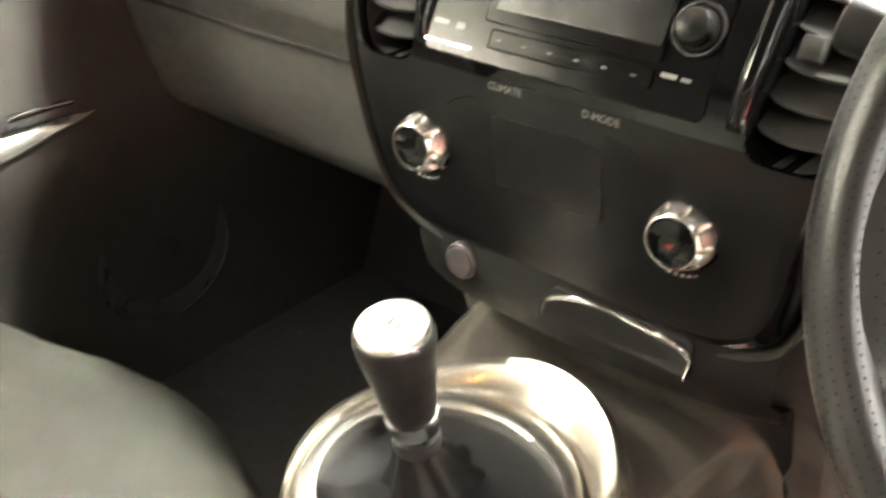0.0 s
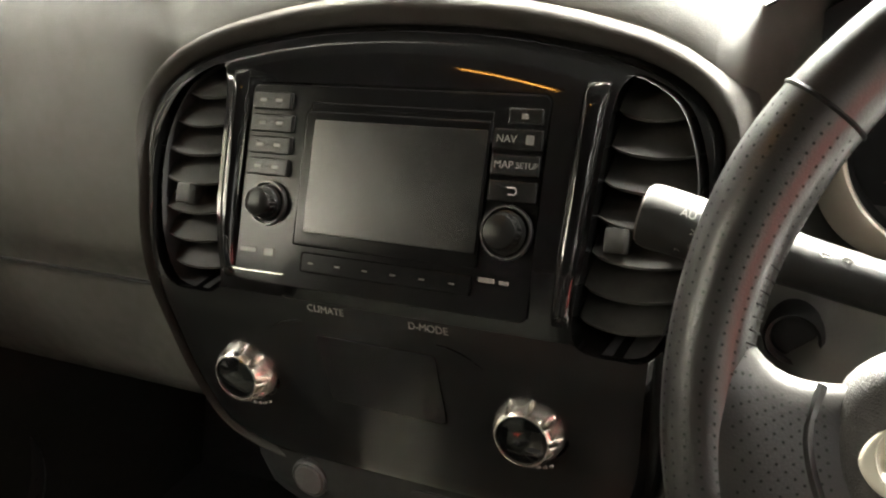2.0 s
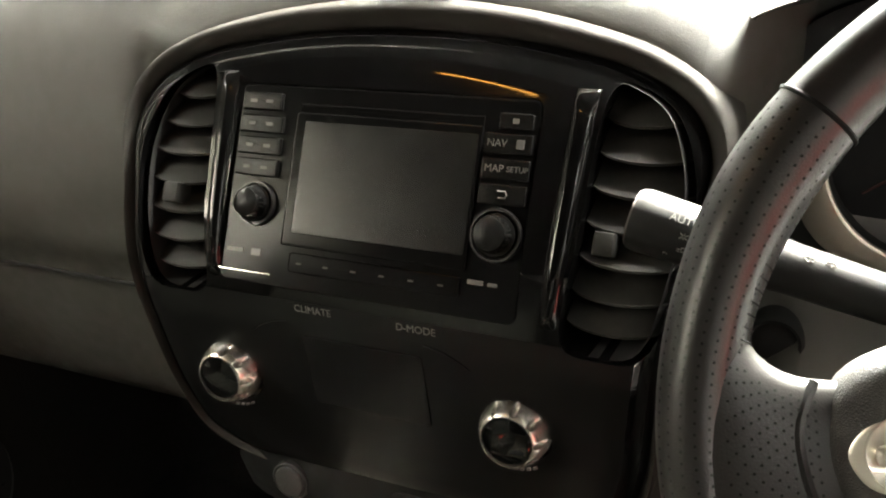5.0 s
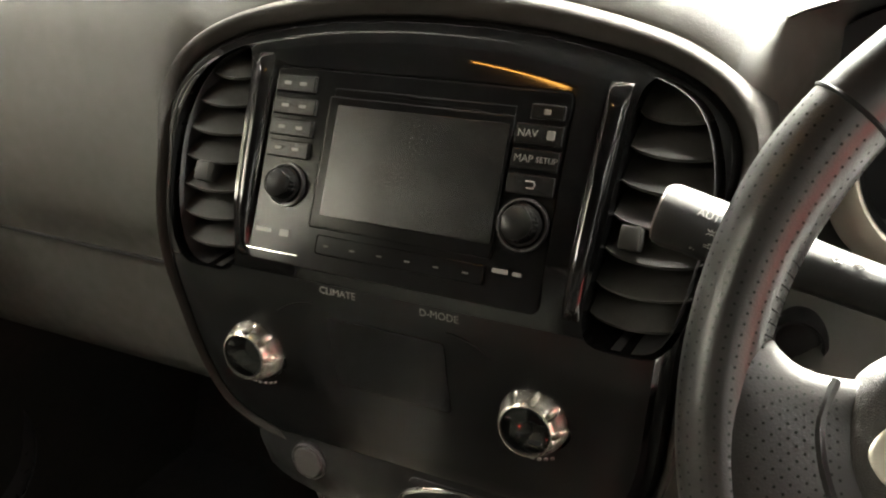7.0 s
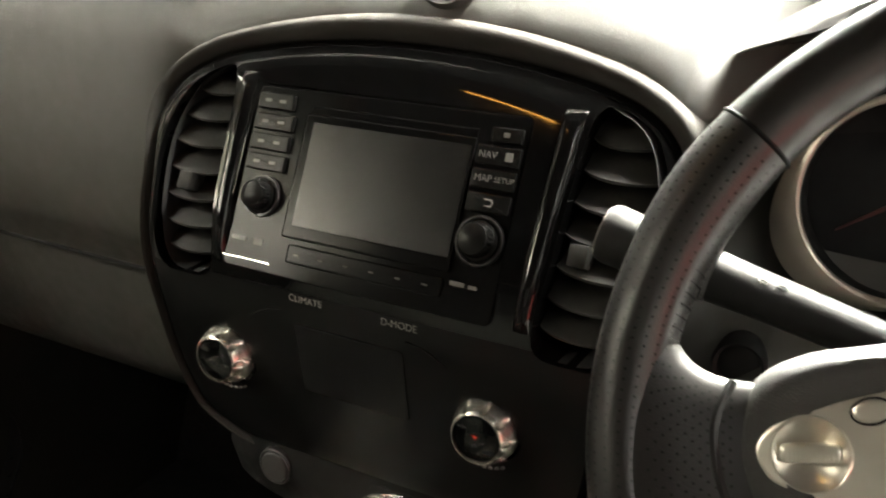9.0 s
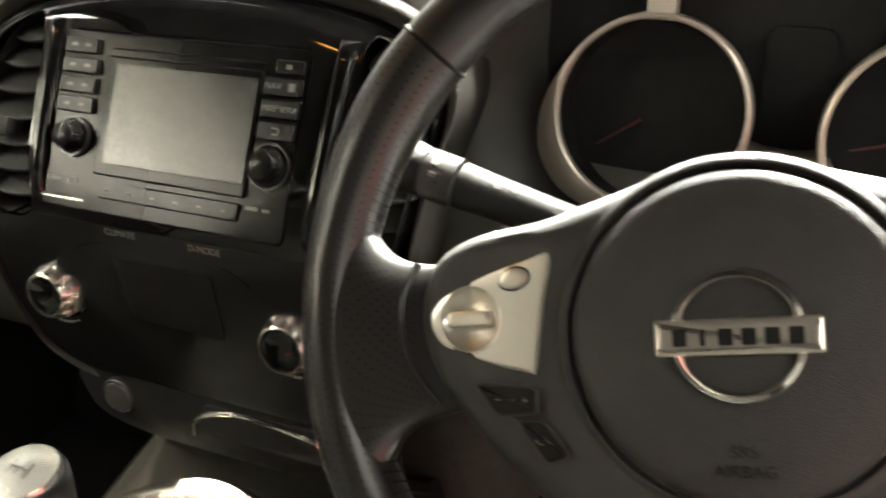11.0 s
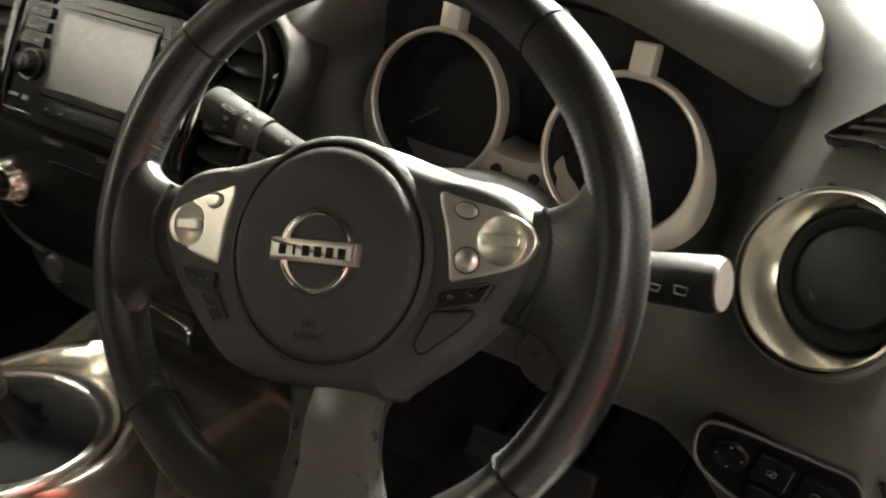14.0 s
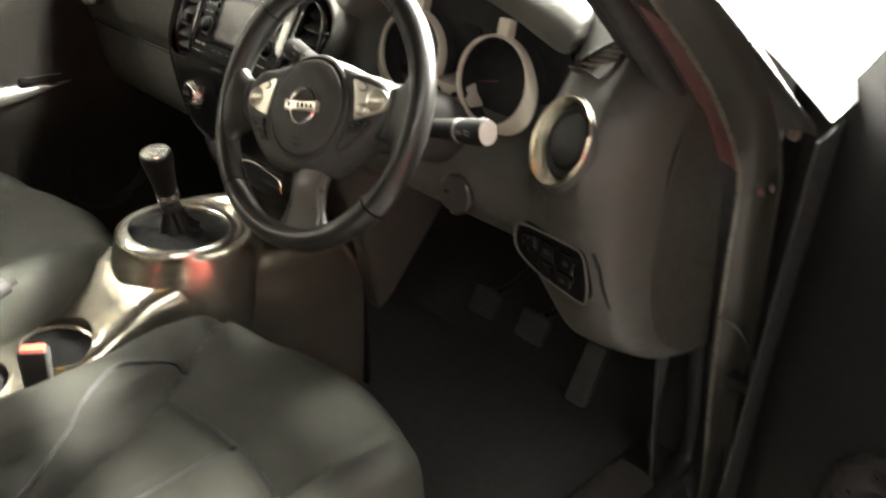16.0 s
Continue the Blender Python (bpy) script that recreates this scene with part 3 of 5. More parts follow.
socket = thing("power_socket", pose(-.085, .221, .474, 88, 0, 0), "round black power socket with a flap lid", "socket")
part("lid", solid_lathe([(.0125, -.012), (.0130, .002), (.0118, .0036), (.0085, .0040)], 36), M_PLASTIC, socket)
part("socket_ring", lathe([(.0130, -.012), (.0158, -.012), (.0158, .0012), (.0145, .0024), (.0130, .0016)], 36), M_BEZEL, socket)

# ---- hazard switch ----
hz = thing("hazard_switch", pose(.0215, .3035, .8500, 66, 0, 0), "round black hazard switch with a dim red triangle", "switch")
part("bezel", lathe([(.0172, -.012), (.0225, -.012), (.0225, .002), (.0208, .0046), (.0185, .0030), (.0160, -.003)], 48), M_DASH, hz, "moulded grey ring")
part("button", solid_lathe([(.0160, -.012), (.0160, -.0006), (.0150, .0010), (.010, .0016)], 40), M_HOLE, hz)
part("triangle", tube([(-.0065, -.005, .0019), (.0065, -.005, .0019), (0, .006, .0019)], 0.0008, 6, True), M_HAZARD, hz, "dim red triangle")

# ---- instrument cluster ----
cluster = thing("instrument_cluster", ORIGIN, "twin round instrument dials, switched off, in silver bezels", "instrument cluster")
DIALS = ((.321, .304, .739), (.486, .300, .739))
plate = [(0.405 + 0.185 * math.copysign(abs(math.cos(a)) ** 0.6, math.cos(a)), .745 + (.085 if math.sin(a) > 0 else .09) * math.copysign(abs(math.sin(a)) ** 0.7, math.sin(a))) for a in np.linspace(0, 2 * math.pi, 64, endpoint=False)]
part("cluster_plate", loft([[(x, y, z) for x, z in plate] for y in (.345, .362)]), M_DARK, cluster)
for k, (x, y, z) in enumerate(DIALS):
    out = -1 if k == 0 else 1
    m = pose(x, y, z, 90 - 10, 0, 0)
    dial = part("dial", solid_lathe([(.0585, -.040), (.0585, -.036), (.020, -.034)], 64), M_HOLE, cluster, "dark switched-off dial face", m=m)
    ring, n = [], 96
    for r, w, flare in ((.0590, -.006, 0), (.0588, -.004, 0), (.0592, .0010, 0), (.0606, .0022, 0), (.0624, .0012, .15), (.0632, -.004, .6), (.0638, -.010, 1), (.0634, -.013, .9)):
        row = []
        for i in range(n):
            a = 2 * math.pi * i / n
            lobe = max(0.0, math.cos(a - (math.pi if out < 0 else 0.0) - out * -0.62)) ** 3
            q = r + flare * 0.017 * lobe
            row.append((q * math.cos(a), q * math.sin(a), w))
        ring.append(row)
    part("dial_bezel", loft(ring, True, False), M_BEIGE, dial, "warm silver dial bezel")
    part("dial_sleeve", lathe([(.0618, -.010), (.0612, -.044)], 72), M_DARK, dial)
    part("dial_wall", lathe([(.0590, -.005), (.0586, -.040)], 72), M_HOLE, dial)
    a = radians(215 if k == 0 else 195)
    part("needle", tube([(.012 * math.cos(a), .012 * math.sin(a), -.030), (.046 * math.cos(a), .046 * math.sin(a), -.030)], [.0016, .0006], 6), M_NEEDLE, dial, "dim red needle")
    tab = part("bezel_tab", block(-.009, .009, .058, .085, -.020, -.002, .002), M_BEIGE, cluster, m=m)
bridge = [(.357, .688), (.370, .704), (.378, .7165), (.391, .7145), (.405, .7135), (.417, .7145), (.429, .7165), (.437, .704), (.450, .688), (.405, .680)]
part("bezel_bridge", loft([[(x, y, z) for x, z in smooth(bridge, 4)] for y in (.300, .305, .345)]), M_BEIGE, cluster)
for x in (.388, .422):
    part("reset_button", solid_lathe([(.0045, -.004), (.0045, .004), (.0035, .005)], 20), M_DARK, cluster, m=pose(x, .300, .702, 90, 0, 0))
part("middle_display", loft([[(x, y, z) for x, z in rounded(.040, .075, .008, 4, .405, .755)] for y in (.340, .346)]), M_HOLE, cluster, "dark trip display")
part("tell_tale", block(.3350, .3420, .333, .3400, .6870, .6905, .0008), M_TELL, cluster, "small lit red tell-tale")

hood = thing("instrument_hood", ORIGIN, "dark grey grained hood arching over the dials", "instrument hood")
HOOD = [(.2160, .295, .8158), (.2240, .296, .8182), (.2380, .299, .8218), (.258, .304, .8265), (.285, .312, .833), (.335, .325, .842), (.400, .325, .842), (.450, .325, .836), (.500, .325, .822), (.545, .325, .806), (.575, .325, .797), (.592, .325, .800), (.597, .325, .812)]
lower = smooth(HOOD, 4, False)
upper = smooth([(.2150, .302, .8170), (.2225, .310, .8245), (.2400, .318, .8335), (.260, .326, .8440), (.288, .335, .861), (.335, .345, .880), (.400, .345, .888), (.450, .345, .886), (.500, .345, .880), (.545, .345, .872), (.578, .345, .864), (.598, .345, .851), (.604, .345, .830)], 4, False)
rows = []
for (a, b) in zip(lower, upper):
    ax, ay, az = a
    bx, by, bz = b
    t = (bz - az)
    rows.append([(ax, ay + .05, az + .004), (ax, ay + .012, az + .001), (ax, ay, az), (ax + (bx - ax) * .1, ay - .006, az + .28 * t), (ax + (bx - ax) * .4, ay - .002, az + .62 * t), (bx, by + .012, bz - .06 * t), (bx, by + .045, bz + .004), (bx, by + .12, bz + .012 - .1 * t), (bx, by + .20, .90)])
rows += [[(x + dx, y + dy, z - dz) for x, y, z in rows[-1]] for dx, dy, dz in ((.0035, .010, .0005), (.005, .030, .002), (.003, .075, .006))]
part("hood_lining", sheet([[(x, y, z - .004) for y in (.335, .36, .40, .44)] for x, _, z in lower], .002), M_DARK, hood, "dark lining under the hood", sharp=60)
part("hood_shell", sheet(rows, 0.003), M_DASH, hood, sharp=60)

# ---- driver's side vents and switches ----
rv = thing("air_vent", pose(.652, .244, .717, 90 - 21, 0, -23), "round driver's air vent in a wide satin silver ring", "air vent")
EX, EY = .0112, .0062
ring = [[(EX * e + r * math.cos(t), EY * e + r * math.sin(t), w) for t in np.linspace(0, 2 * math.pi, 80, endpoint=False)] for r, w, e in ((.0575, -.030, 0), (.0580, .000, 0), (.0572, .0035, 0), (.0556, .0045, .05), (.0522, .0022, .45), (.0484, -.0025, .85), (.0464, -.0060, 1), (.0458, -.030, 1))]
part("silver_ring", loft(ring, True, False), M_RING, rv, "satin silver ring, wider on one side")
part("outer_bezel", lathe([(.0572, -.03), (.0640, -.03), (.0632, -.008), (.0622, -.002), (.0606, .0008), (.0585, .0016), (.0578, -.001)], 72), M_DASH, rv, m=pose(-.002, -.002, 0))
part("vent_collar", lathe([(.0456, -.032), (.0454, -.006), (.0444, -.0032), (.0425, -.0028), (.0368, -.0058), (.0358, -.0140)], 64), M_VENT, rv, "dark collar round the flap", m=pose(EX, EY, 0))
FLAP = pose(EX + .0025, EY + .0025, .001, -4, 5, 0)
part("flap_gap", solid_lathe([(.0372, -.016), (.0372, -.0070)], 48), M_HOLE, rv, m=pose(EX, EY, 0))
flap = part("flap", solid_lathe([(.0328, -.012), (.0328, -.0028), (.0320, -.0008), (.0290, .0006), (.019, .0022), (.006, .0028)], 56), M_VENT, rv, "dark round vent flap", m=FLAP)
part("finger_notch", solid_lathe([(.0058, .0000), (.0056, .0018), (.0044, .0012), (.0020, .0006)], 28), M_DARK, flap, m=pose(-.012, -.016, 0))

tri = thing("demister_vent", pose(.6625, .2905, .8150, 90 - 33, 0, -9), "triangular black demister grille on the dashboard end", "air vent")
TRI = smooth([(-.037, -.024), (-.026, -.010), (-.004, .014), (.018, .034), (.028, .038), (.030, .024), (.026, -.008), (.020, -.022), (.012, -.025), (-.010, -.021)], 5)
part("grille_frame", loft([[(x * s, y * s, w) for x, y in TRI] for s, w in ((1.0, -.012), (1.0, .003), (.96, .0045), (.90, .002), (.90, -.010))]), M_BEZEL, tri)
part("grille_back", prism([(x * .89, y * .89) for x, y in TRI], -.009, -.006, .0004), M_DARK, tri)
for i in range(6):
    y0 = -.021 + .0078 * i
    inside = [x * .89 for x, y in TRI if abs(y * .89 - y0 - .003) < .006]
    a, b = (min(inside), max(inside)) if len(inside) > 1 else (-.01, .02)
    part("slat", loft([[(x, y0 + .006 * t + d[0], -.003 + .0035 * (1 - (2 * t - 1) ** 2) + d[1]) for d in ((0, 0), (.0020, .0008), (.0020, -.004), (0, -.004))] for t, x in zip(np.linspace(0, 1, 9), np.linspace(a, b, 9))]), M_BROWN, tri)

sw = thing("switch_panel", pose(.664, .2425, .556, 90 + 6, 0, 0), "black recessed switch panel with a mirror stick and buttons", "switch panel")
SW = smooth([(-.058, .030), (-.040, .036), (.020, .034), (.046, .030), (.056, .002), (.060, -.034), (.050, -.044), (.020, -.038), (-.026, -.026), (-.054, -.010), (-.062, .008)], 5)
part("plate", prism(SW, -.02, .0005, .001), M_CLIMATE, sw)
part("plate_edge", tube([(x, y, .0015) for x, y in SW], .0017, 6, True), M_INSERT, sw, "thin paler edge")
stick = part("mirror_stick", solid_lathe([(.0135, -.002), (.0135, .0035), (.0115, .0055), (.0070, .0046), (.003, .0044)], 40), M_BUTTON, sw, "round mirror control", m=pose(-.036, .012, 0))
for a in range(4):
    part("arrow_mark", prism([(-.0011, 0), (.0011, 0), (0, .0016)], .0048, .0058, .0001), M_PRINT, stick, m=pose(0, 0, 0, 0, 0, 90 * a) @ pose(0, .0085, 0))
for x, y, w, h in ((-.006, .012, .026, .026), (.025, .007, .027, .026), (-.008, -.014, .024, .018), (.022, -.021, .028, .021)):
    b = part("button", prism(rounded(w, h, .003, 4), -.002, .0055, .0012), M_BUTTON, sw, m=pose(x, y, 0, 0, 0, -8))
    if h > .02:
        bm = tube([(-.003, -.002, .0056), (-.003, .002, .0056), (.0005, .0034, .0056), (.003, .002, .0056), (.003, -.002, .0056)], .00032, 5, True)
        tube([(-.001, -.001, .0056), (.001, .0012, .0056)], .0003, 5, bm=bm)
        part("button_mark", bm, M_FAINT, b)
        part("button_lip", tube([(.5 * w - .001, -.4 * h, .005), (.5 * w - .001, .4 * h, .005)], .0005, 5), M_INSERT, b)

part("knee_cap", solid_lathe([(.030, -.03), (.0300, .004), (.0275, .007), (.020, .0082)], 48), M_BEZEL, dashboard, "round dark plastic cap", m=pose(.480, .2540, .580, 90 - 2, 0, 0))
start = thing("start_button", pose(.2465, .272, .6300, 90 - 4, 0, 0), "round dark push start button with a rim", "button")
part("rim", lathe([(.0130, -.02), (.0172, -.02), (.0172, .004), (.0155, .0065), (.0135, .005), (.0130, -.004)], 44), M_HOLE, start)
part("button", solid_lathe([(.0130, -.02), (.0130, .001), (.0115, .0022), (.006, .0026)], 40), M_HOLE, start)

# ---- steering wheel ----
LEAN = 26.0
WHEEL = pose(.403, .0635, .7275, 90 - LEAN, 0, 0) @ pose(0, 0, 0, 0, 0, 13)
wheel = thing("steering_wheel", WHEEL, "black leather three-spoke steering wheel turned slightly", "steering wheel")


def rim_part(name, a0, a1, mat, n=40, closed=False, thick=1.0, label=""):
    rings = []
    for i in range(n + 1):
        a = radians(a0 + (a1 - a0) * i / n)
        deg = math.degrees(a)
        bulge = 1 + 0.10 * sum(math.exp(-(((deg - c + 180) % 360 - 180) / 12) ** 2) for c in (38, 142))
        r = 0.0165 * thick * bulge
        R = 0.1690
        ring = []
        for j in range(20):
            b = 2 * math.pi * j / 20
            q = R + r * 0.92 * math.cos(b)
            ring.append((q * math.cos(a), q * math.sin(a), r * 1.04 * math.sin(b)))
        rings.append(ring)
    return part(name, loft(rings), mat, wheel, label)


rim_part("rim_top", 47, 133, M_LEATHER)
rim_part("rim_side", 133.6, 222, M_PERF, label="perforated leather grip")
rim_part("rim_side", -42, 46.4, M_PERF, label="perforated leather grip")
rim_part("rim_bottom", 222.6, 317.4, M_LEATHER)
for a in (133.3, 46.7, 222.3, 317.7):
    part("rim_seam", tube([((.169 + .0160 * math.cos(b)) * math.cos(radians(a)), (.169 + .0160 * math.cos(b)) * math.sin(radians(a)), .0177 * math.sin(b)) for b in np.linspace(0, 2 * math.pi, 24, endpoint=False)], .0011, 6, True), M_THREAD, wheel, "sewn seam")
for a0 in (136, -42):
    stitch = bmesh.new()
    for i in range(50):
        a = radians(a0 + 84 * i / 49)
        tube([((.169 + .0157 * math.cos(b)) * math.cos(a + d), (.169 + .0157 * math.cos(b)) * math.sin(a + d), .0174 * math.sin(b)) for b, d in ((radians(148), -.006), (radians(163), -.002), (radians(178), .002), (radians(194), .006))], .00032, 5, bm=stitch)
    tagged(part("stitching", stitch, M_THREAD, wheel, "row of slanting leather stitches"), kind="stuff")

for lo, hi in ((135, 220), (-40, 45)):
    dots = bmesh.new()
    for i in range(62):
        for j in range(19):
            a = radians(lo + (hi - lo) * (i + (j % 2) * .5) / 62)
            b = 2 * math.pi * j / 19
            r = .0165 * (1 + .10 * sum(math.exp(-(((math.degrees(a) - c + 180) % 360 - 180) / 12) ** 2) for c in (38, 142)))
            nrm = Vector((.92 * math.cos(b) * math.cos(a), .92 * math.cos(b) * math.sin(a), 1.04 * math.sin(b)))
            p = Vector((.169 * math.cos(a), .169 * math.sin(a), 0)) + nrm * r
            nrm.normalize()
            t = Vector((-math.sin(a), math.cos(a), 0))
            s2 = nrm.cross(t)
            dots.faces.new([dots.verts.new(p + nrm * .00015 + (t * math.cos(c) + s2 * math.sin(c)) * .0006) for c in np.linspace(0, 2 * math.pi, 6, endpoint=False)])
    tagged(part("perforation", dots, M_HOLE, wheel, "rows of tiny holes in the leather"), kind="stuff")

# spokes with their leather ends, the hub and its cover
HUB = smooth([(-.100, .040), (-.072, .044), (-.044, .052), (-.018, .059), (.004, .061), (.026, .059), (.050, .052), (.076, .044), (.100, .040), (.120, .030), (.130, .008), (.125, -.012), (.109, -.032), (.086, -.055), (.062, -.074), (.052, -.082), (.044, -.086), (-.018, -.086), (-.044, -.084), (-.068, -.076), (-.092, -.056), (-.112, -.034), (-.126, -.012), (-.130, .008), (-.120, .030)], 4)
hub = loft([[(x * s, y * s, w - 0.9 * max(0, abs(x) - .06) ** 2) for x, y in HUB] for s, w in ((.93, -.030), (1.0, -.016), (1.0, -.006), (.992, .0015), (.975, .0075), (.948, .0120), (.905, .0150), (.83, .0168), (.6, .018))])
hub_shell = part("hub", hub, M_PLASTIC, wheel, "grained black hub shell", sharp=60)


def spoke_point(sx, k, b, off=0.0):
    hi = .028 + .003 * k + .042 * k ** 4
    lo = -.034 - .012 * k - .046 * k ** 4
    top, bot = .005 + .0105 * k * k * (3 - 2 * k) + off, -.014
    c, q = -math.cos(b), math.sin(b)
    y = lo + (hi - lo) * (0.5 + 0.5 * c)
    return Vector((sx * (.108 + (math.sqrt(.1665 ** 2 - y * y) - .108) * k), y, 0.5 * (top + bot) + 0.5 * (top - bot) * math.copysign(abs(q) ** .62, q)))


for sx in (-1, 1):
    rows = [[spoke_point(sx, k, b) for b in np.linspace(0, 2 * math.pi, 36, endpoint=False)] for k in np.linspace(0, 1, 14)]
    spoke = part("spoke", loft(rows), M_PERF, wheel, "perforated leather spoke end", sharp=60)
    holes = bmesh.new()
    for i in range(12):
        for j in range(15):
            k, b = .34 + .045 * i, radians(38 + 7.4 * (j + .5 * (i % 2)))
            p, n = spoke_point(sx, k, b, .0004), (spoke_point(sx, k + .01, b) - spoke_point(sx, k, b)).cross(spoke_point(sx, k, b + .01) - spoke_point(sx, k, b)).normalized()
            n = n if n.z > 0 else -n
            u = n.orthogonal().normalized()
            v = n.cross(u)
            holes.faces.new([holes.verts.new(p + (u * math.cos(c) + v * math.sin(c)) * .0006) for c in np.linspace(0, 2 * math.pi, 6, endpoint=False)])
    tagged(part("perforation", holes, M_HOLE, spoke, "rows of tiny holes in the leather"), kind="stuff")
    part("spoke_gap", tube(smooth([(sx * .127, .029, .002), (sx * .1335, .012, .0075), (sx * .1305, -.012, .0078), (sx * .120, -.031, .004)], 5, False), .0020, 6), M_DARK, wheel)
rows = []
for k in np.linspace(0, 1, 10):
    y = -.074 - .087 * k
    w = .036 - .006 * math.sin(math.pi * k) + .012 * k ** 3
    rows.append([(.010 + w * math.cos(b), y, -.004 - .004 * k + .010 * math.sin(b)) for b in np.linspace(0, 2 * math.pi, 24, endpoint=False)])
part("lower_spoke", loft(rows), M_BEZEL, wheel, "satin dark lower spoke", sharp=60)
rows = []
for k in np.linspace(0, 1, 9):
    y, w = -.078 - .077 * k, .0205 - .002 * math.sin(math.pi * k) + .008 * k
    rows.append([(.024 - .010 * k + w * u, y - .003 * (1 - u * u) * (1 - k), .0130 + .006 * math.sin(math.pi * min(1, 1.6 * k)) - .0080 * k ** 1.5 - .004 * abs(u) ** 3 - .012 * (abs(u) > .99)) for u in (-1, -.985, -.8, -.5, 0, .5, .8, .985, 1)])
part("lower_plate", sheet(rows, .003), M_INSERT, wheel, "satin grey lower spoke insert", sharp=60)
HUBM = pose(.0045, -.0058, 0)
cover = solid_lathe([(.0614, .004), (.0614, .0185), (.0600, .0218), (.056, .0236), (.040, .0262), (.020, .0272), (.006, .0275)], 72)
part("airbag_cover", cover, M_PLASTIC, wheel, "round black airbag cover", m=HUBM, sharp=60)
part("cover_gap", lathe([(.0612, .012), (.0680, .012), (.0675, .0168), (.0650, .0192), (.0635, .0196), (.0626, .0184), (.0622, .0150)], 72), M_PLASTIC, wheel, m=HUBM)
badge = part("badge", lathe([(.0195, .0255), (.0200, .0290), (.0215, .0305), (.0232, .0300), (.0245, .0280), (.0245, .0255)], 64), M_CHROME, wheel, "chrome ring badge with a plain bar", m=HUBM)
part("badge_bar", prism(rounded(.0570, .0130, .0012, 3), .0258, .0322, .0018), M_PAD, badge)
for i in range(6):
    part("badge_mark", prism(rounded(.0050 if i not in (1,) else .0018, .0060, .0006, 2, -.0195 + .0078 * i, 0), .0318, .0325, .0001), M_HOLE, badge, "plain dark mark")
part("badge_disc", solid_lathe([(.0196, .0245), (.0196, .0272)], 48), M_DARK, badge)
lettering("airbag_text", "SRS", .0062, M_DARK, wheel, pose(.004, -.0465, .0266, 0, 0, 0))
lettering("airbag_text", "AIRBAG", .0062, M_DARK, wheel, pose(.004, -.0535, .0256, 0, 0, 0))

MINUS, PLUS, HOOK = [(-1.1, 0), (1.1, 0)], [(0, -1.1), (0, 1.1)], [(-1.4, .9), (-.9, -.3), (.2, -.9), (1.3, -1.0)]
KEY_MARKS = {2: [MINUS], 1: [MINUS, PLUS], 0: [[(-1, 0), (.8, 1.1), (.8, -1.1), (-1, 0)]], 3: [HOOK, [(-1.6, .5), (-1.2, 1.1)]], 4: [[(-1.5, -.9), (-1.7, .2), (-.9, 1.1), (.6, 1.0), (1.3, .2), (1.0, -.9)], [(0, -.6), (.9, .6)], [(-1.9, 1.2), (-1.1, .9)]]}
PADS = pose(.0045, 0, 0, 0, 0, 1.5)
for sx in (-1, 1):
    PAD = smooth([(sx * .0670, .0310), (sx * .0800, .0290), (sx * .0980, .0245), (sx * .1130, .0190), (sx * .1215, .0110), (sx * .1215, .0030), (sx * .1150, -.0050), (sx * .1000, -.0110), (sx * .0800, -.0160), (sx * .0765, -.0155), (sx * .0745, -.0040), (sx * .0715, .0120)], 4)
    pad = part("control_pad", prism(PAD, .0045, .0155, .0014), M_PAD, wheel, "satin silver control pad", m=PADS @ pose(0, 0, .0085, 0, sx * 6, 0))
    cx = sx * .1035
    part("dish_rim", lathe([(.0126, .0150), (.0128, .0157), (.0133, .0159), (.0138, .0154)], 48), M_PAD, pad, m=pose(cx, .0070, 0))
    bpy.context.view_layer.update()
    for whole, radius in ((pad, .021), (hub_shell, .0216)):
        bowl = bmesh.new()
        bmesh.ops.create_uvsphere(bowl, u_segments=48, v_segments=24, radius=radius)
        bowl.transform(pad.matrix_world @ pose(cx, .0070, .0155 + .0167))
        cut(whole, [bowl])
    part("dish", lathe([(r, .0322 - math.sqrt(.0207 ** 2 - r * r)) for r in np.linspace(0, .0125, 10)], 48), M_PAD, pad, m=pose(cx, .0070, 0))
    rocker = part("rocker", prism(rounded(.0205, .0070, .0024, 4), .0105, .0178, .0016), M_PAD, pad, m=pose(cx, .0072, 0))
    for i in range(12):
        part("rib", block(-.0003, .0003, -.0027, .0027, .0176, .0182, 0), M_PAD, rocker, m=pose(-.0075 + .00136 * i, 0, 0))
    part("button_gap", prism([(.0071 * math.cos(a), .0049 * math.sin(a)) for a in np.linspace(0, 2 * math.pi, 28, endpoint=False)], .0140, .0158, .0001), M_DARK, pad, m=pose(sx * .0830, .0220, 0, 0, 0, -sx * 12))
    part("oval_button", prism([(.0062 * math.cos(a), .0040 * math.sin(a)) for a in np.linspace(0, 2 * math.pi, 28, endpoint=False)], .0140, .0178, .0012), M_PAD, pad, m=pose(sx * .0830, .0220, 0, 0, 0, -sx * 12))
    if sx > 0:
        part("button_gap", solid_lathe([(.0074, .0140), (.0074, .0158)], 32), M_DARK, pad, m=pose(.0850, -.0045, 0))
        part("round_button", solid_lathe([(.0066, .0140), (.0066, .0165), (.0052, .0180), (.003, .0184)], 32), M_PAD, pad, m=pose(.0850, -.0045, 0))
    if sx < 0:
        keys = ([(-.0975, -.0215), (-.0725, -.0235), (-.0725, -.0335), (-.0890, -.0340)], [(-.0805, -.0365), (-.0700, -.0365), (-.0600, -.0500), (-.0690, -.0530)])
    else:
        keys = ([(.0780, -.0195), (.1085, -.0130), (.1020, -.0240), (.0764, -.0300)],)
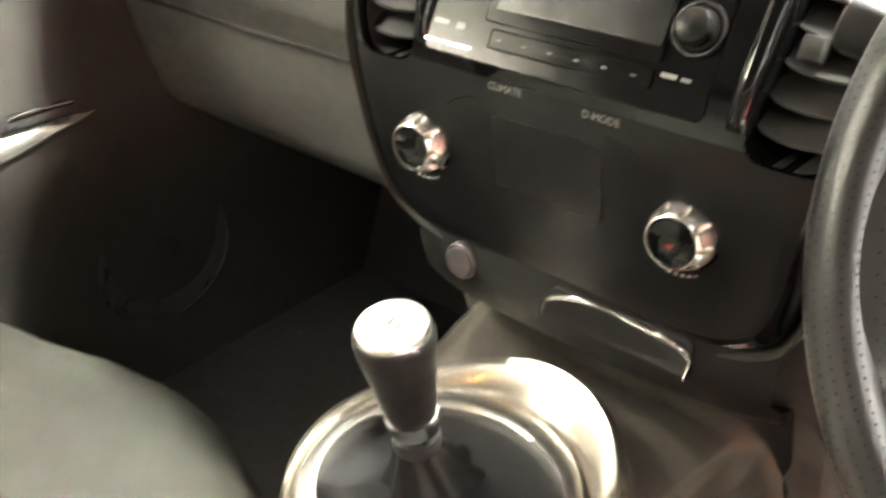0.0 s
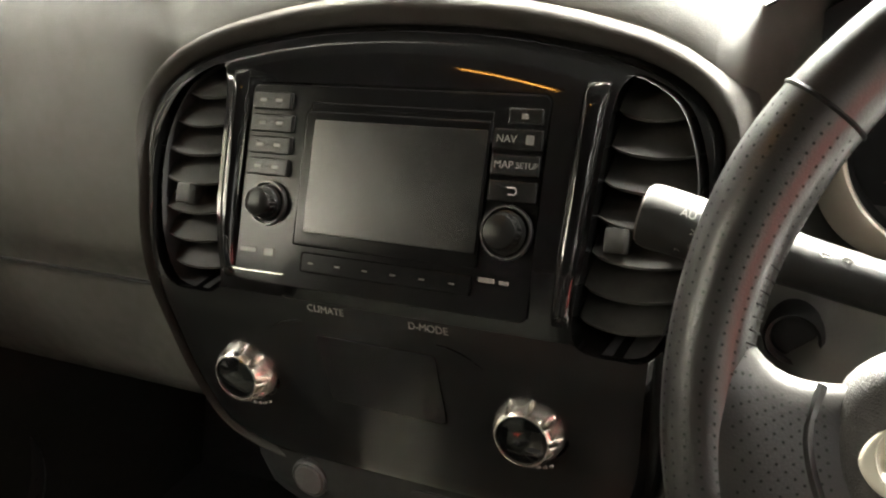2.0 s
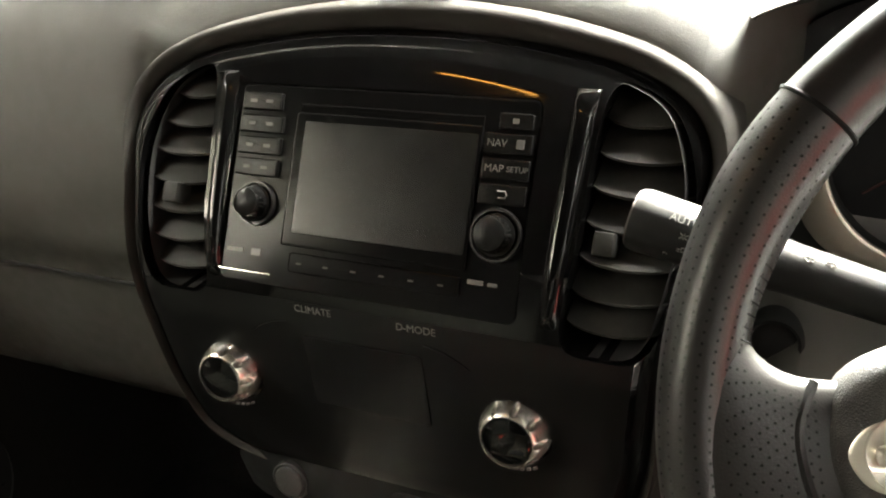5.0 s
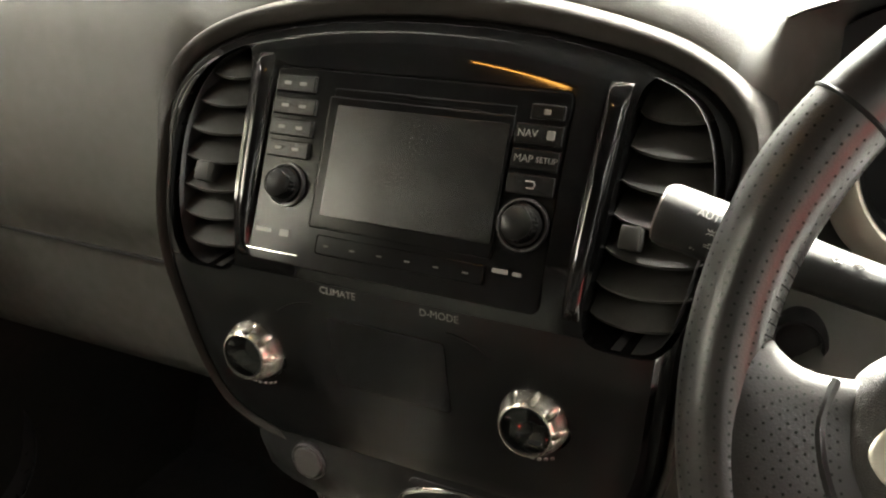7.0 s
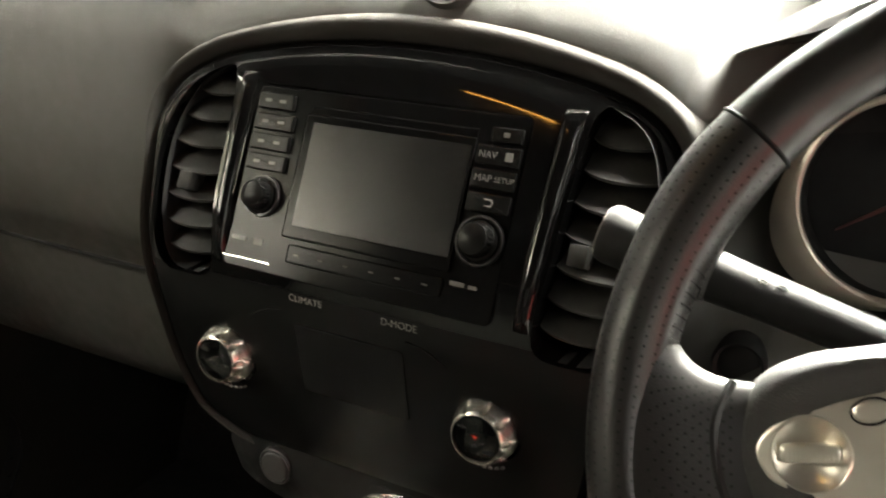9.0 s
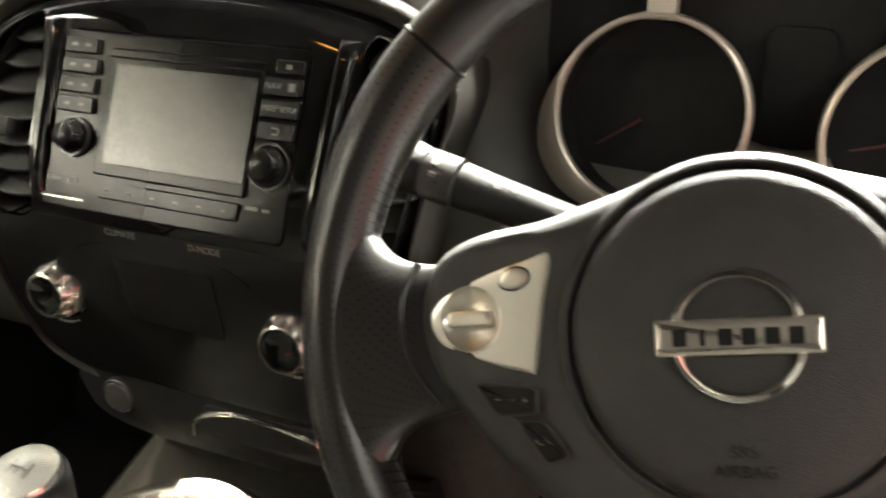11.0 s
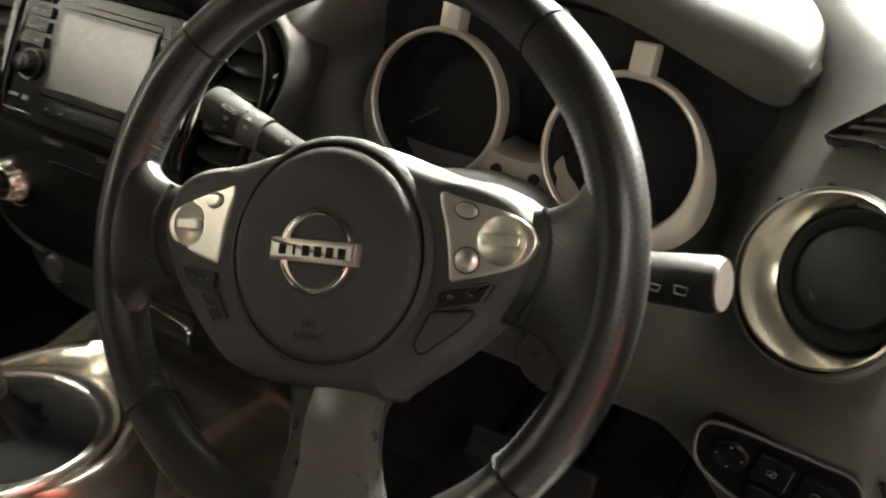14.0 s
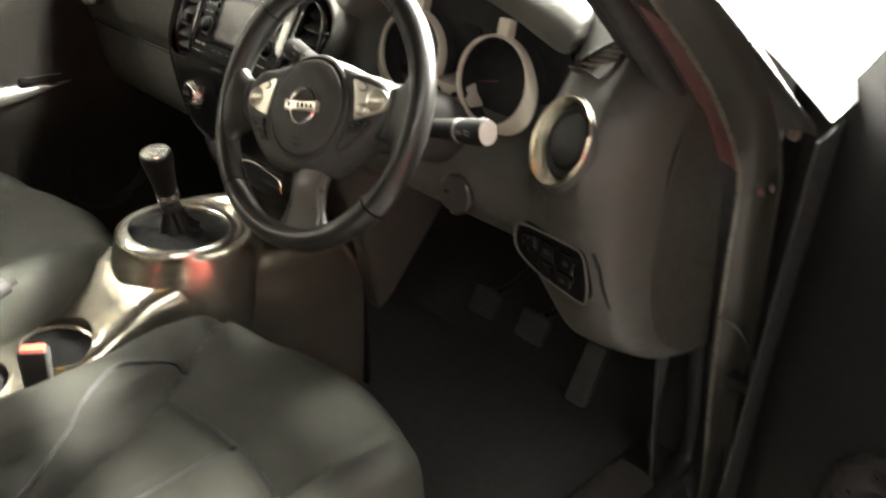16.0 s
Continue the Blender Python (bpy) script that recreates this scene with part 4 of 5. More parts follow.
    for corners in keys:
        shape = smooth([tuple(Vector(a).lerp(Vector(b), k)) for a, b in zip(corners, corners[1:] + corners[:1]) for k in (.12, .5, .88)], 3)
        key = part("key_plate", prism(shape, .004, .0190, .0010), M_STALK, wheel, "black key plate with printed symbols")
        part("key_rim", tube([(x, y, .0184) for x, y in shape], .0008, 5, True), M_PLASTIC, key)
        c0, c1 = (Vector(corners[0]) + Vector(corners[3])) / 2, (Vector(corners[1]) + Vector(corners[2])) / 2
        for k in (.30, .68) if len(keys) == 1 or corners is keys[1] else (.25, .52, .78):
            c = c0.lerp(c1, k)
            mark = KEY_MARKS[int(k * 10) % 3 if sx < 0 and corners is keys[0] else 3 if sx < 0 else 4]
            bm = bmesh.new()
            for line in mark:
                tube([(c.x + u * .001, c.y + v * .001, .0192) for u, v in line], .00026, 5, bm=bm)
            part("key_mark", bm, M_PRINT, key)
    if sx > 0:
        blank = smooth([(.0752, -.0320), (.0860, -.0305), (.0985, -.0290), (.0925, -.0380), (.0760, -.0520), (.0700, -.0545), (.0665, -.0500), (.0700, -.0410)], 4)
        part("blank_plate", prism(blank, .004, .0180, .0012), M_PLASTIC, wheel)
        part("plate_gap", tube([(x, y, .0178) for x, y in blank], .0007, 5, True), M_HOLE, wheel)

# ---- steering column and stalks ----
col = thing("steering_column", ORIGIN, "black plastic steering column shroud", "steering column")
rows = []
for k, (y, z, w, h) in enumerate(((.085, .715, .034, .034), (.10, .712, .050, .042), (.14, .700, .056, .048), (.20, .680, .058, .050), (.29, .650, .060, .054))):
    rows.append([(.403 + w * math.copysign(abs(math.cos(a)) ** .7, math.cos(a)), y, z + h * math.copysign(abs(math.sin(a)) ** .7, math.sin(a))) for a in np.linspace(0, 2 * math.pi, 32, endpoint=False)])
part("shroud", loft(rows), M_PLASTIC, col, sharp=60)
ls = thing("light_stalk", ORIGIN, "black light stalk with white printed symbols", "stalk")
A, B = Vector((.360, .190, .690)), Vector((.177, .198, .728))
axis = (B - A).normalized()
LS = Matrix.Translation(A) @ axis.to_track_quat("Z", "Y").to_matrix().to_4x4()
L = (B - A).length
part("arm", solid_lathe([(.0105, 0), (.0115, .05), (.0130, L - .080), (.0140, L - .062)], 32), M_STALK, ls, m=LS)
part("ring", solid_lathe([(.0150, L - .060), (.0152, L - .040)], 36), M_BEZEL, ls, m=LS)
part("twist_end", solid_lathe([(.0148, L - .039), (.0160, L - .03), (.0168, L - .004), (.0158, L)], 36), M_STALK, ls, "black twist end with a grey face", m=LS)
part("end_face", solid_lathe([(.0150, L - .002), (.0146, L + .0012)], 36), M_TIP, ls, m=LS)


def stalk_mark(name, p, n, lines, mat, parent):
    """Printed strokes (lists of points in mm) on the stalk's skin at p, facing n."""
    z = Vector(n).normalized()
    x = -(axis - z * axis.dot(z)).normalized()
    y = z.cross(x)
    o = Vector(p) + z * .0002
    m = Matrix(((x.x, y.x, z.x, o.x), (x.y, y.y, z.y, o.y), (x.z, y.z, z.z, o.z), (0, 0, 0, 1)))
    if isinstance(lines, str):
        return lettering(name, lines, .0058, mat, parent, m)
    bm = bmesh.new()
    for line in lines:
        tube([(u * .001, v * .001, 0) for u, v in line], .00026, 5, bm=bm)
    return part(name, bm, mat, parent, m=m)


LAMP = [[(-.4, 1.3), (-.4, -1.3)], [(-.4, 1.3), (.8, 1.2), (1.5, .5), (1.5, -.5), (.8, -1.2), (-.4, -1.3)]]
RAYS = [[(-2.6, k), (-1.0, k)] for k in (-1.1, 0, 1.1)]
CROSS = [[(-2.2, 1.4), (-.5, .3)], [(2.2, 1.4), (.5, .3)], [(-2.2, -1.4), (-.5, -.3)], [(2.2, -1.4), (.5, -.3)], [(0, 1.6), (0, .5)], [(0, -1.6), (0, -.5)]]
ARROW = [[(-3, 0), (-.8, 1.7), (-.8, .8), (1.6, .8), (1.6, -.8), (-.8, -.8), (-.8, -1.7), (-3, 0)]]
stalk_mark("stalk_text", (.2048, .1857, .7340), (.143, -.714, .686), "AUTO", M_PRINT, ls)
stalk_mark("lamp_mark", (.2050, .1816, .7273), (.04, -.968, .247), CROSS, M_PRINT, ls)
stalk_mark("lamp_mark", (.2046, .1809, .7206), (-.031, -.995, -.092), RAYS[:2] + LAMP, M_PRINT, ls)
stalk_mark("lamp_mark", (.1955, .1829, .7170), (-.122, -.814, -.568), LAMP, M_PRINT, ls)
stalk_mark("lamp_mark", (.2253, .1868, .7302), (.151, -.581, .8), RAYS + LAMP, M_PRINT, ls)
stalk_mark("lamp_mark", (.2250, .1822, .7245), (.056, -.91, .412), RAYS + LAMP, M_PRINT, ls)
stalk_mark("lamp_mark", (.2310, .1826, .7225), (.056, -.91, .412), LAMP, M_PRINT, ls)
stalk_mark("arrow_mark", (.2635, .1871, .7208), (.155, -.642, .751), ARROW, M_PRINT, ls)
stalk_mark("arrow_mark", (.2720, .1877, .7194), (.184, -.48, .858), [[(-u, v) for u, v in ARROW[0]]], M_PRINT, ls)
ws = thing("wiper_stalk", ORIGIN, "black wiper stalk with white printed marks", "stalk")
A, B = Vector((.445, .175, .690)), Vector((.606, .158, .7335))
WS = Matrix.Translation(A) @ (B - A).normalized().to_track_quat("Z", "Y").to_matrix().to_4x4()
L = (B - A).length
part("arm", solid_lathe([(.0105, 0), (.0115, .05), (.0140, L - .060), (.0150, L - .050)], 32), M_STALK, ws, m=WS)
part("ring", lathe([(.0135, L - .049), (.0156, L - .049), (.0156, L - .044), (.0135, L - .044)], 36), M_PRINT, ws, m=WS)
part("twist_end", solid_lathe([(.0152, L - .049), (.0160, L - .03), (.0170, L - .004), (.0160, L)], 36), M_STALK, ws, m=WS)
part("end_face", solid_lathe([(.0152, L - .002), (.0148, L + .0012)], 36), M_TIP, ws, "brownish grey end face", m=WS)
for dx, s in ((-.020, .005), (-.036, .004)):
    p = B + (B - A).normalized() * dx
    part("wiper_mark", tube([(-s * .6, -s * .5, 0), (s * .6, -s * .5, 0), (s * .8, s * .5, 0), (-s * .8, s * .5, 0)], .0005, 5, True), M_PRINT, ws, m=pose(p.x, p.y - .0172, p.z + .0015, 88, 0, 8))

# ---- centre console ----
console = thing("centre_console", ORIGIN, "glossy gunmetal silver centre console between the seats", "centre console")
rows = []
for y, w, z in ((-.80, .085, .26), (-.40, .088, .250), (-.26, .090, .248), (-.18, .092, .250), (-.11, .090, .268), (-.07, .094, .298), (-.03, .106, .330), (.02, .118, .348), (.12, .130, .356), (.20, .142, .360), (.28, .154, .370), (.36, .160, .382)):
    sec = [(-w * 1.12, y, -.005), (-w * 1.10, y, z * .5), (-w * 1.02, y, z * .82), (-w * .93, y, z * .95), (-w * .70, y, z), (0, y, z + .002), (w * .70, y, z), (w * .93, y, z * .95), (w * 1.02, y, z * .82), (w * 1.10, y, z * .5), (w * 1.12, y, -.005)]
    rows.append(smooth(sec, 3, False))
body = part("console_body", loft(rows), M_GUN, console, sharp=60)
CUP = [(.0097 + .0640 * math.cos(a), -.152 + .0560 * math.sin(a)) for a in np.linspace(0, 2 * math.pi, 40, endpoint=False)]
cut(body, [loft([[(x, y, z) for x, y in CUP] for z in (.17, .40)]), loft([[(x, y - .135, z) for x, y in CUP] for z in (.17, .40)])])
for dy in (0, -.135):
    cup = part("cup_holder", loft([[(.0097 + s * (x - .0097), -.152 + dy + s * (y + .152), z) for x, y in CUP] for s, z in ((1.0, .245), (.97, .243), (.88, .175), (.1, .172))]), M_DARK, console, "black cup holder well")
    part("cup_rim", tube([(x, y + dy, .2520) for x, y in CUP], .0042, 8, True), M_GUN, console, "raised silver rim")


def pod_ring(cx, cy, a, b, z, rise=0.0, n=72):
    """An oval round the shift pod that climbs by rise towards its far end."""
    return [(cx + a * math.cos(t), cy + b * math.sin(t), z + rise * max(0.0, math.sin(t + .25)) ** 2) for t in np.linspace(0, 2 * math.pi, n, endpoint=False)]


pod = [pod_ring(.0088, .084, .1010, .1045, .376), pod_ring(.0088, .0845, .1030, .1070, .3855), pod_ring(.008, .087, .1055, .1105, .3890, .004), pod_ring(.007, .093, .1100, .1150, .3895, .018), pod_ring(.005, .100, .1165, .1195, .3865, .030), pod_ring(.004, .1060, .1215, .1260, .3780, .029),
       pod_ring(.004, .1090, .1265, .1335, .3620, .018), pod_ring(.004, .1090, .1305, .1400, .3420, .006), pod_ring(.005, .1070, .1340, .1440, .3150), pod_ring(.006, .1050, .1360, .1460, .2800), pod_ring(.006, .1050, .1370, .1460, .2300)]
part("shift_pod", loft(pod, True, False), M_GUN, console, "glossy silver raised shift surround", sharp=60)
part("trim_ring", loft([pod_ring(.0150, .0785, .0870, .0800, .380), pod_ring(.0150, .0785, .0870, .0800, .3960), pod_ring(.0145, .0790, .0882, .0815, .3990), pod_ring(.0130, .0805, .0910, .0860, .3988), pod_ring(.0105, .0825, .0970, .0970, .3950), pod_ring(.0088, .0838, .1005, .1035, .3900), pod_ring(.0088, .0838, .1010, .1042, .3780)], True, False), M_SATIN, console, "broad satin silver trim ring", sharp=60)
part("boot_frame", loft([pod_ring(.0150, .0785, .0872, .0802, .386), pod_ring(.012, .080, .078, .074, .3800), pod_ring(.006, .084, .060, .060, .376), pod_ring(-.002, .087, .03, .035, .378)], True, True), M_HOLE, console, "black boot frame")

gear = thing("gear_lever", pose(-.005, .0875, .3815, 11, 0, 0), "black gear lever with a bright silver top cap", "gear lever")
boot = []
for k in np.linspace(0, 1, 9):
    r = .040 - .026 * k ** .6
    boot.append([(r * (1 + .10 * math.cos(8 * t + 2 * k)) * math.cos(t), r * (1 + .10 * math.cos(8 * t + 2 * k)) * math.sin(t), -.002 + .050 * k) for t in np.linspace(0, 2 * math.pi, 48, endpoint=False)])
part("boot", loft(boot), M_STALK, gear, "creased black leather boot", sharp=60)
part("shaft", solid_lathe([(.0105, .03), (.0105, .075)], 24), M_BEZEL, gear)
part("collar", lathe([(.0108, .064), (.0182, .065), (.0192, .071), (.0184, .078), (.0108, .079)], 36), M_CHROME, gear, "chrome collar")
part("lower_collar", lathe([(.0108, .044), (.0165, .045), (.0172, .051), (.0165, .057), (.0108, .058)], 36), M_BEZEL, gear)
part("grip", solid_lathe([(.0172, .078), (.0186, .086), (.0206, .105), (.0240, .128), (.0260, .142), (.0264, .148), (.0254, .153), (.0238, .155)], 44), M_STALK, gear, "black grip", sharp=60)
part("top_cap", solid_lathe([(.0242, .150), (.0242, .1555), (.0228, .1578), (.014, .1596), (.004, .1602)], 44), M_SATIN, gear, "bright silver top cap")
marks = bmesh.new()
for x in (-.007, 0, .007):
    tube([(x, -.006, .1610), (x, .006, .1610)], .0004, 4, bm=marks)
tube([(-.007, 0, .1611), (.007, 0, .1611)], .0004, 4, bm=marks)
part("shift_pattern", marks, M_BEZEL, gear)

# ---- seats ----
def bolster_seams(b):
    """Where the two bolster seams cross the cushion: straight at the back, splayed to the front corners."""
    k = max(0.0, (b - .60) / .33)
    return -.50 - .28 * k + .85 * max(0.0, .60 - b), .55 + .09 * k


def seat_top(a, b):
    """The cushion's skin in seat metres: a across (-1 to 1), b from back to front."""
    x = .270 * a
    yf = .155 - 1.8 * x * x
    y = -.46 + (yf + .46) * b
    z = .292 + .030 * math.exp(-((abs(a) - .80) / .20) ** 2) - .020 * (1 - b) * (abs(a) < .6) + .012 * math.exp(-((b - .80) / .16) ** 2)
    side = max(0.0, (abs(a) - .86) / .14)
    lip = max(0.0, (b - .88) / .12)
    z -= .075 * (1 - math.sqrt(max(0, 1 - side ** 2))) + .085 * (1 - math.sqrt(max(0, 1 - lip ** 2)))
    for c in bolster_seams(b):
        z -= .013 * math.exp(-((a - c) / .026) ** 2)
    z -= .012 * math.exp(-((b - .60) / .020) ** 2) * (-.50 < a < .55)
    z -= .007 * math.exp(-((a - .05) / .020) ** 2) * (b < .6)
    z += .0035 * noise.noise(Vector((x * 14, y * 11, 3.1))) + .0015 * noise.noise(Vector((x * 40, y * 36, 7.7)))
    return x, y, z


def car_seat(name, m, label):
    seat = thing(name, m, label, "car seat", "front seats")
    na, nb = 72, 60
    av = [math.sin(math.pi / 2 * t) for t in np.linspace(-1, 1, na + 1)]
    bv = [1 - (1 - t) ** 1.5 for t in np.linspace(0, 1, nb + 1)]
    bm = bmesh.new()
    rows = [[seat_top(a, b) for a in av] for b in bv]
    skirt = [(x * .97, y - .03, .12) for x, y, z in rows[-1]]
    loft(rows + [skirt], False, False, bm)
    for s in (0, -1):
        loft([[r[s] for r in rows], [(r[s][0] * .97, r[s][1] - .015, .12) for r in rows]], False, False, bm)
    bmesh.ops.remove_doubles(bm, verts=bm.verts, dist=1e-6)
    bmesh.ops.recalc_face_normals(bm, faces=bm.faces)
    bmesh.ops.solidify(bm, geom=list(bm.faces), thickness=.006)
    part("cushion", bm, M_SEAT, seat, "creased grey leather cushion", sharp=70)

    def sewn(pts):
        part("seam", tube([Vector(seat_top(a, b)) + Vector((0, 0, .0016)) for a, b in pts], .0034, 5), M_STITCH, seat)

    for c in (0, 1):
        sewn([(bolster_seams(b)[c], b) for b in np.linspace(.58 if c == 0 else .05, .93, 40)])
    sewn([(a, .60) for a in np.linspace(-.50, .55, 24)])
    sewn(smooth([(-.57, .70), (-.68, .64), (-.73, .56), (-.57, .38), (-.28, .17), (-.15, .06)], 6, False))
    sewn([(.05, b) for b in np.linspace(.05, .60, 24)])
    part("seat_base", block(-.21, .21, -.44, .0, .0, .14, .01), M_PLASTIC, seat)
    rows = []
    for k in np.linspace(0, 1, 12):
        z, y = .27 + .62 * k, -.44 - .20 * k
        w = .235 - .03 * k - .05 * max(0, k - .8) / .2
        d = .06 - .015 * k
        rows.append([(w * math.copysign(abs(math.cos(t)) ** .6, math.cos(t)), y - d * math.copysign(abs(math.sin(t)) ** .7, math.sin(t)) + .02 * math.cos(t) ** 4, z) for t in np.linspace(0, 2 * math.pi, 40, endpoint=False)])
    part("backrest", loft(rows), M_SEAT, seat, sharp=60)
    return seat


driver_seat = car_seat("driver_seat", pose(.405, 0, 0), "creased dark grey leather driver's seat")
passenger_seat = car_seat("passenger_seat", pose(-.325, -.05, .02), "dark grey leather passenger seat beside the console")

buckle = thing("belt_buckle", pose(.117, -.226, .197, 0, 0, 56), "black belt buckle with a red release button", "seat belt buckle")
part("housing", loft([[(x * s, y * s, z) for x, y in rounded(.042, .026, .006, 4)] for s, z in ((.55, -.10), (.7, 0), (.9, .06), (1.0, .12), (1.0, .138), (.92, .142))]), M_PLASTIC, buckle)
part("release_button", prism(rounded(.034, .018, .003, 4), .138, .1455, .0016), M_RED, buckle, "bright red release button")
copy_thing(buckle, pose(-.125, -.30, .20, 2, 8, -15))
brake = thing("handbrake", pose(-.055, -.43, .25, 0, 0, 0), "black handbrake lever beside the passenger seat", "handbrake")
part("lever", tube([(0, -.02, 0), (0, .08, .045), (-.004, .20, .088), (-.006, .245, .100)], [.011, .012, .015, .013], 14), M_PLASTIC, brake)
part("button", tube([(-.006, .243, .0995), (-.007, .258, .105)], .007, 12), M_BEZEL, brake)

# ---- pedals and footwell ----
def pedal(name, x, y, z, w, h, label):
    p = thing(name, pose(x, y, z, 62, 0, 0), label, "pedal", "pedals")
    part("pad", prism(rounded(w, h, .008, 4), -.006, .008, .003), M_RUBBER, p)
    for i in range(4):
        part("pad_rib", block(-w * .42, w * .42, -.0015, .0015, .006, .0105, 0), M_RUBBER, p, m=pose(0, -h * .3 + h * .2 * i, 0))
    part("arm", tube([(0, h * .3, -.004), (0, h * .6, -.05), (0, h * .6 + .10, -.16), (0, h * .6 + .2, -.24)], .008, 8), M_BEZEL, p)


pedal("accelerator_pedal", .535, .60, .13, .045, .12, "black rubber accelerator pedal in the dark footwell")
pedal("brake_pedal", .42, .57, .19, .065, .055, "black rubber brake pedal in the dark footwell")
pedal("clutch_pedal", .30, .57, .19, .060, .055, "black rubber clutch pedal in the dark footwell")
mat_rows = [[(x, y, .004 + .006 * (y > .55) * (y - .55) / .1 + .003 * noise.noise(Vector((x * 9, y * 9, 1)))) for x in np.linspace(.16, .64, 20)] for y in np.linspace(-.05, .66, 22)]
floor_mat = tagged(part("floor_mat", sheet(mat_rows, .005), M_CARPET), "dark fabric floor mat in the driver's footwell", "floor mat")

# ---- driver's door opening ----
INNER = smooth([(.735, -.17, 1.115), (.740, -.02, 1.045), (.745, .075, .985), (.745, .172, .917), (.745, .258, .849), (.745, .362, .761), (.745, .426, .665), (.745, .499, .512), (.745, .565, .357), (.745, .640, .10), (.745, .62, .03), (.745, .52, .01), (.745, .30, .005), (.745, -.60, .005)], 6, False)
MID = smooth([(.78, -.16, 1.110), (.79, -.01, 1.035), (.80, .095, .968), (.80, .212, .888), (.80, .304, .818), (.80, .4085, .718), (.80, .4505, .652), (.80, .4707, .543), (.80, .489, .443), (.80, .540, .240), (.80, .600, .015), (.80, .55, -.04), (.80, .30, -.05), (.80, -.60, -.05)], 6, False)
OUT = smooth([(.80, -.12, 1.125), (.82, .04, 1.050), (.85, .120, .985), (.86, .204, .920), (.86, .2857, .862), (.86, .3547, .798), (.86, .4244, .7035), (.86, .4458, .619), (.86, .4824, .4655), (.86, .495, .300), (.86, .535, .060), (.86, .50, -.09), (.86, .30, -.10), (.86, -.60, -.10)], 6, False)
shell = thing("body_shell", ORIGIN, "grey painted door opening of the car body", "car body", kind="structure")
part("jamb", sheet([[tuple(Vector(a).lerp(Vector(b), k) + Vector((0, .010 * math.sin(math.pi * k), 0))) for k in np.linspace(0, 1, 5)] for a, b in zip(INNER, MID)], .003), M_RUBBER, shell, "dark inner band of the door jamb", sharp=60)
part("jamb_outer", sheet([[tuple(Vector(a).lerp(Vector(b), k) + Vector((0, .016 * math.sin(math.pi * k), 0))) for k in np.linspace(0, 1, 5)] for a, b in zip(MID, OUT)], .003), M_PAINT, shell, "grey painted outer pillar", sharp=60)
part("flange_edge", tube(MID, .0042, 8), M_FLANGE, shell, "paler edge of the painted flange")
part("door_seal", tube(INNER, .0175, 14), M_RUBBER, shell, "black rubber door seal")
part("pillar_trim", sheet([[(x0 - .012 - .040 * k * w, y + .010 * k, z + .008 * math.sin(math.pi * k)) for k in np.linspace(0, 1, 7)] for (x0, y, z), w in zip(INNER[:40], [1.0] * 24 + [1 - i / 17 for i in range(16)])], .004), M_PLASTIC, shell, "dark trim of the windscreen pillar", sharp=60)
for y, z in ((.452, .652), (.440, .668)):
    part("bolt", solid_lathe([(.0075, -.004), (.0075, .003), (.005, .005)], 6), M_PAINT, shell, m=pose(.826 + .02 * (z > .66), y + .006, z, 80, 0, 40))
part("sill_trim", sheet([[(x, y, z) for x, z in ((.66, .0), (.665, .05), (.69, .085), (.735, .085), (.757, .07))] for y in np.linspace(-.6, .50, 12)], .004), M_PLASTIC, shell, "black plastic sill trim")
part("kick_panel", sheet([[(x, y + .25 * (.30 - z) * (y < .6), z) for x, y in ((.60, .78), (.66, .66), (.70, .54), (.735, .47))] for z in (.0, .10, .20, .30, .38)], .004), M_PLASTIC, shell, "black kick panel beside the footwell")
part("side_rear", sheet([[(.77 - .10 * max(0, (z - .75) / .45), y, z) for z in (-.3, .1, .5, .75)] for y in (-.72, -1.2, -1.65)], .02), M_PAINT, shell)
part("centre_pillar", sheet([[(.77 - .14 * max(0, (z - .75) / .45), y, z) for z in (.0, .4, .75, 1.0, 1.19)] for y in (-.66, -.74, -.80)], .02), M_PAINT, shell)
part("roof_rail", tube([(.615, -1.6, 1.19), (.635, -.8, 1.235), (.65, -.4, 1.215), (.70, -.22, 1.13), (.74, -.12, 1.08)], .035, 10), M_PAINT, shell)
# Grey bar drawn in place of the lit edge of the rubber gaiter.
part("gaiter_lit_edge", tube(smooth([(.804, .478, .440), (.835, .488, .425), (.862, .492, .390), (.864, .498, .345)], 5, False), .0035, 8), M_PAINT, shell)
part("door_check", block(.835, .875, .478, .505, .335, .352, .003), M_DARK, shell, "dark door check strap")
# The wing's white stands in for glaring light on the grey body.
wing_rows = []
for s in np.linspace(0, 1, 16):
    row = []
    for k in np.linspace(0, 1, 9):
        y = (.30 + .13 * k) * (1 - s) + 1.7 * s
        hi, lo = lerp(y, [.3, .43, .84, 1.7], [.90, .925, .93, .84]), lerp(y, [.40, .5, .7, .95, 1.7], [.770, .79, .83, .85, .78])
        row.append((.785 + .115 * k, y, hi + (lo - hi) * (.75 * k + .25 * k * k)))
    wing_rows.append(row)
part("front_wing", sheet(wing_rows, .002), M_WHITE, shell, "front wing coloured white for the burnt-out light on it", sharp=60)
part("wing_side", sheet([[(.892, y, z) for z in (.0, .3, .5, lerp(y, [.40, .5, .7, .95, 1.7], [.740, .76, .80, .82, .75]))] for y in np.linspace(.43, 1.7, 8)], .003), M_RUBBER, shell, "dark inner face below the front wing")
part("bonnet", sheet([[(x, y, lerp(y, [.84, 1.2, 1.7], [.925, .93, .84]) + .02 * (1 - (x / .785) ** 2)) for x in np.linspace(-.785, .785, 15)] for y in np.linspace(.88, 1.7, 8)], .002), M_WHITE, shell, "bonnet coloured white for the burnt-out light on it", sharp=60)
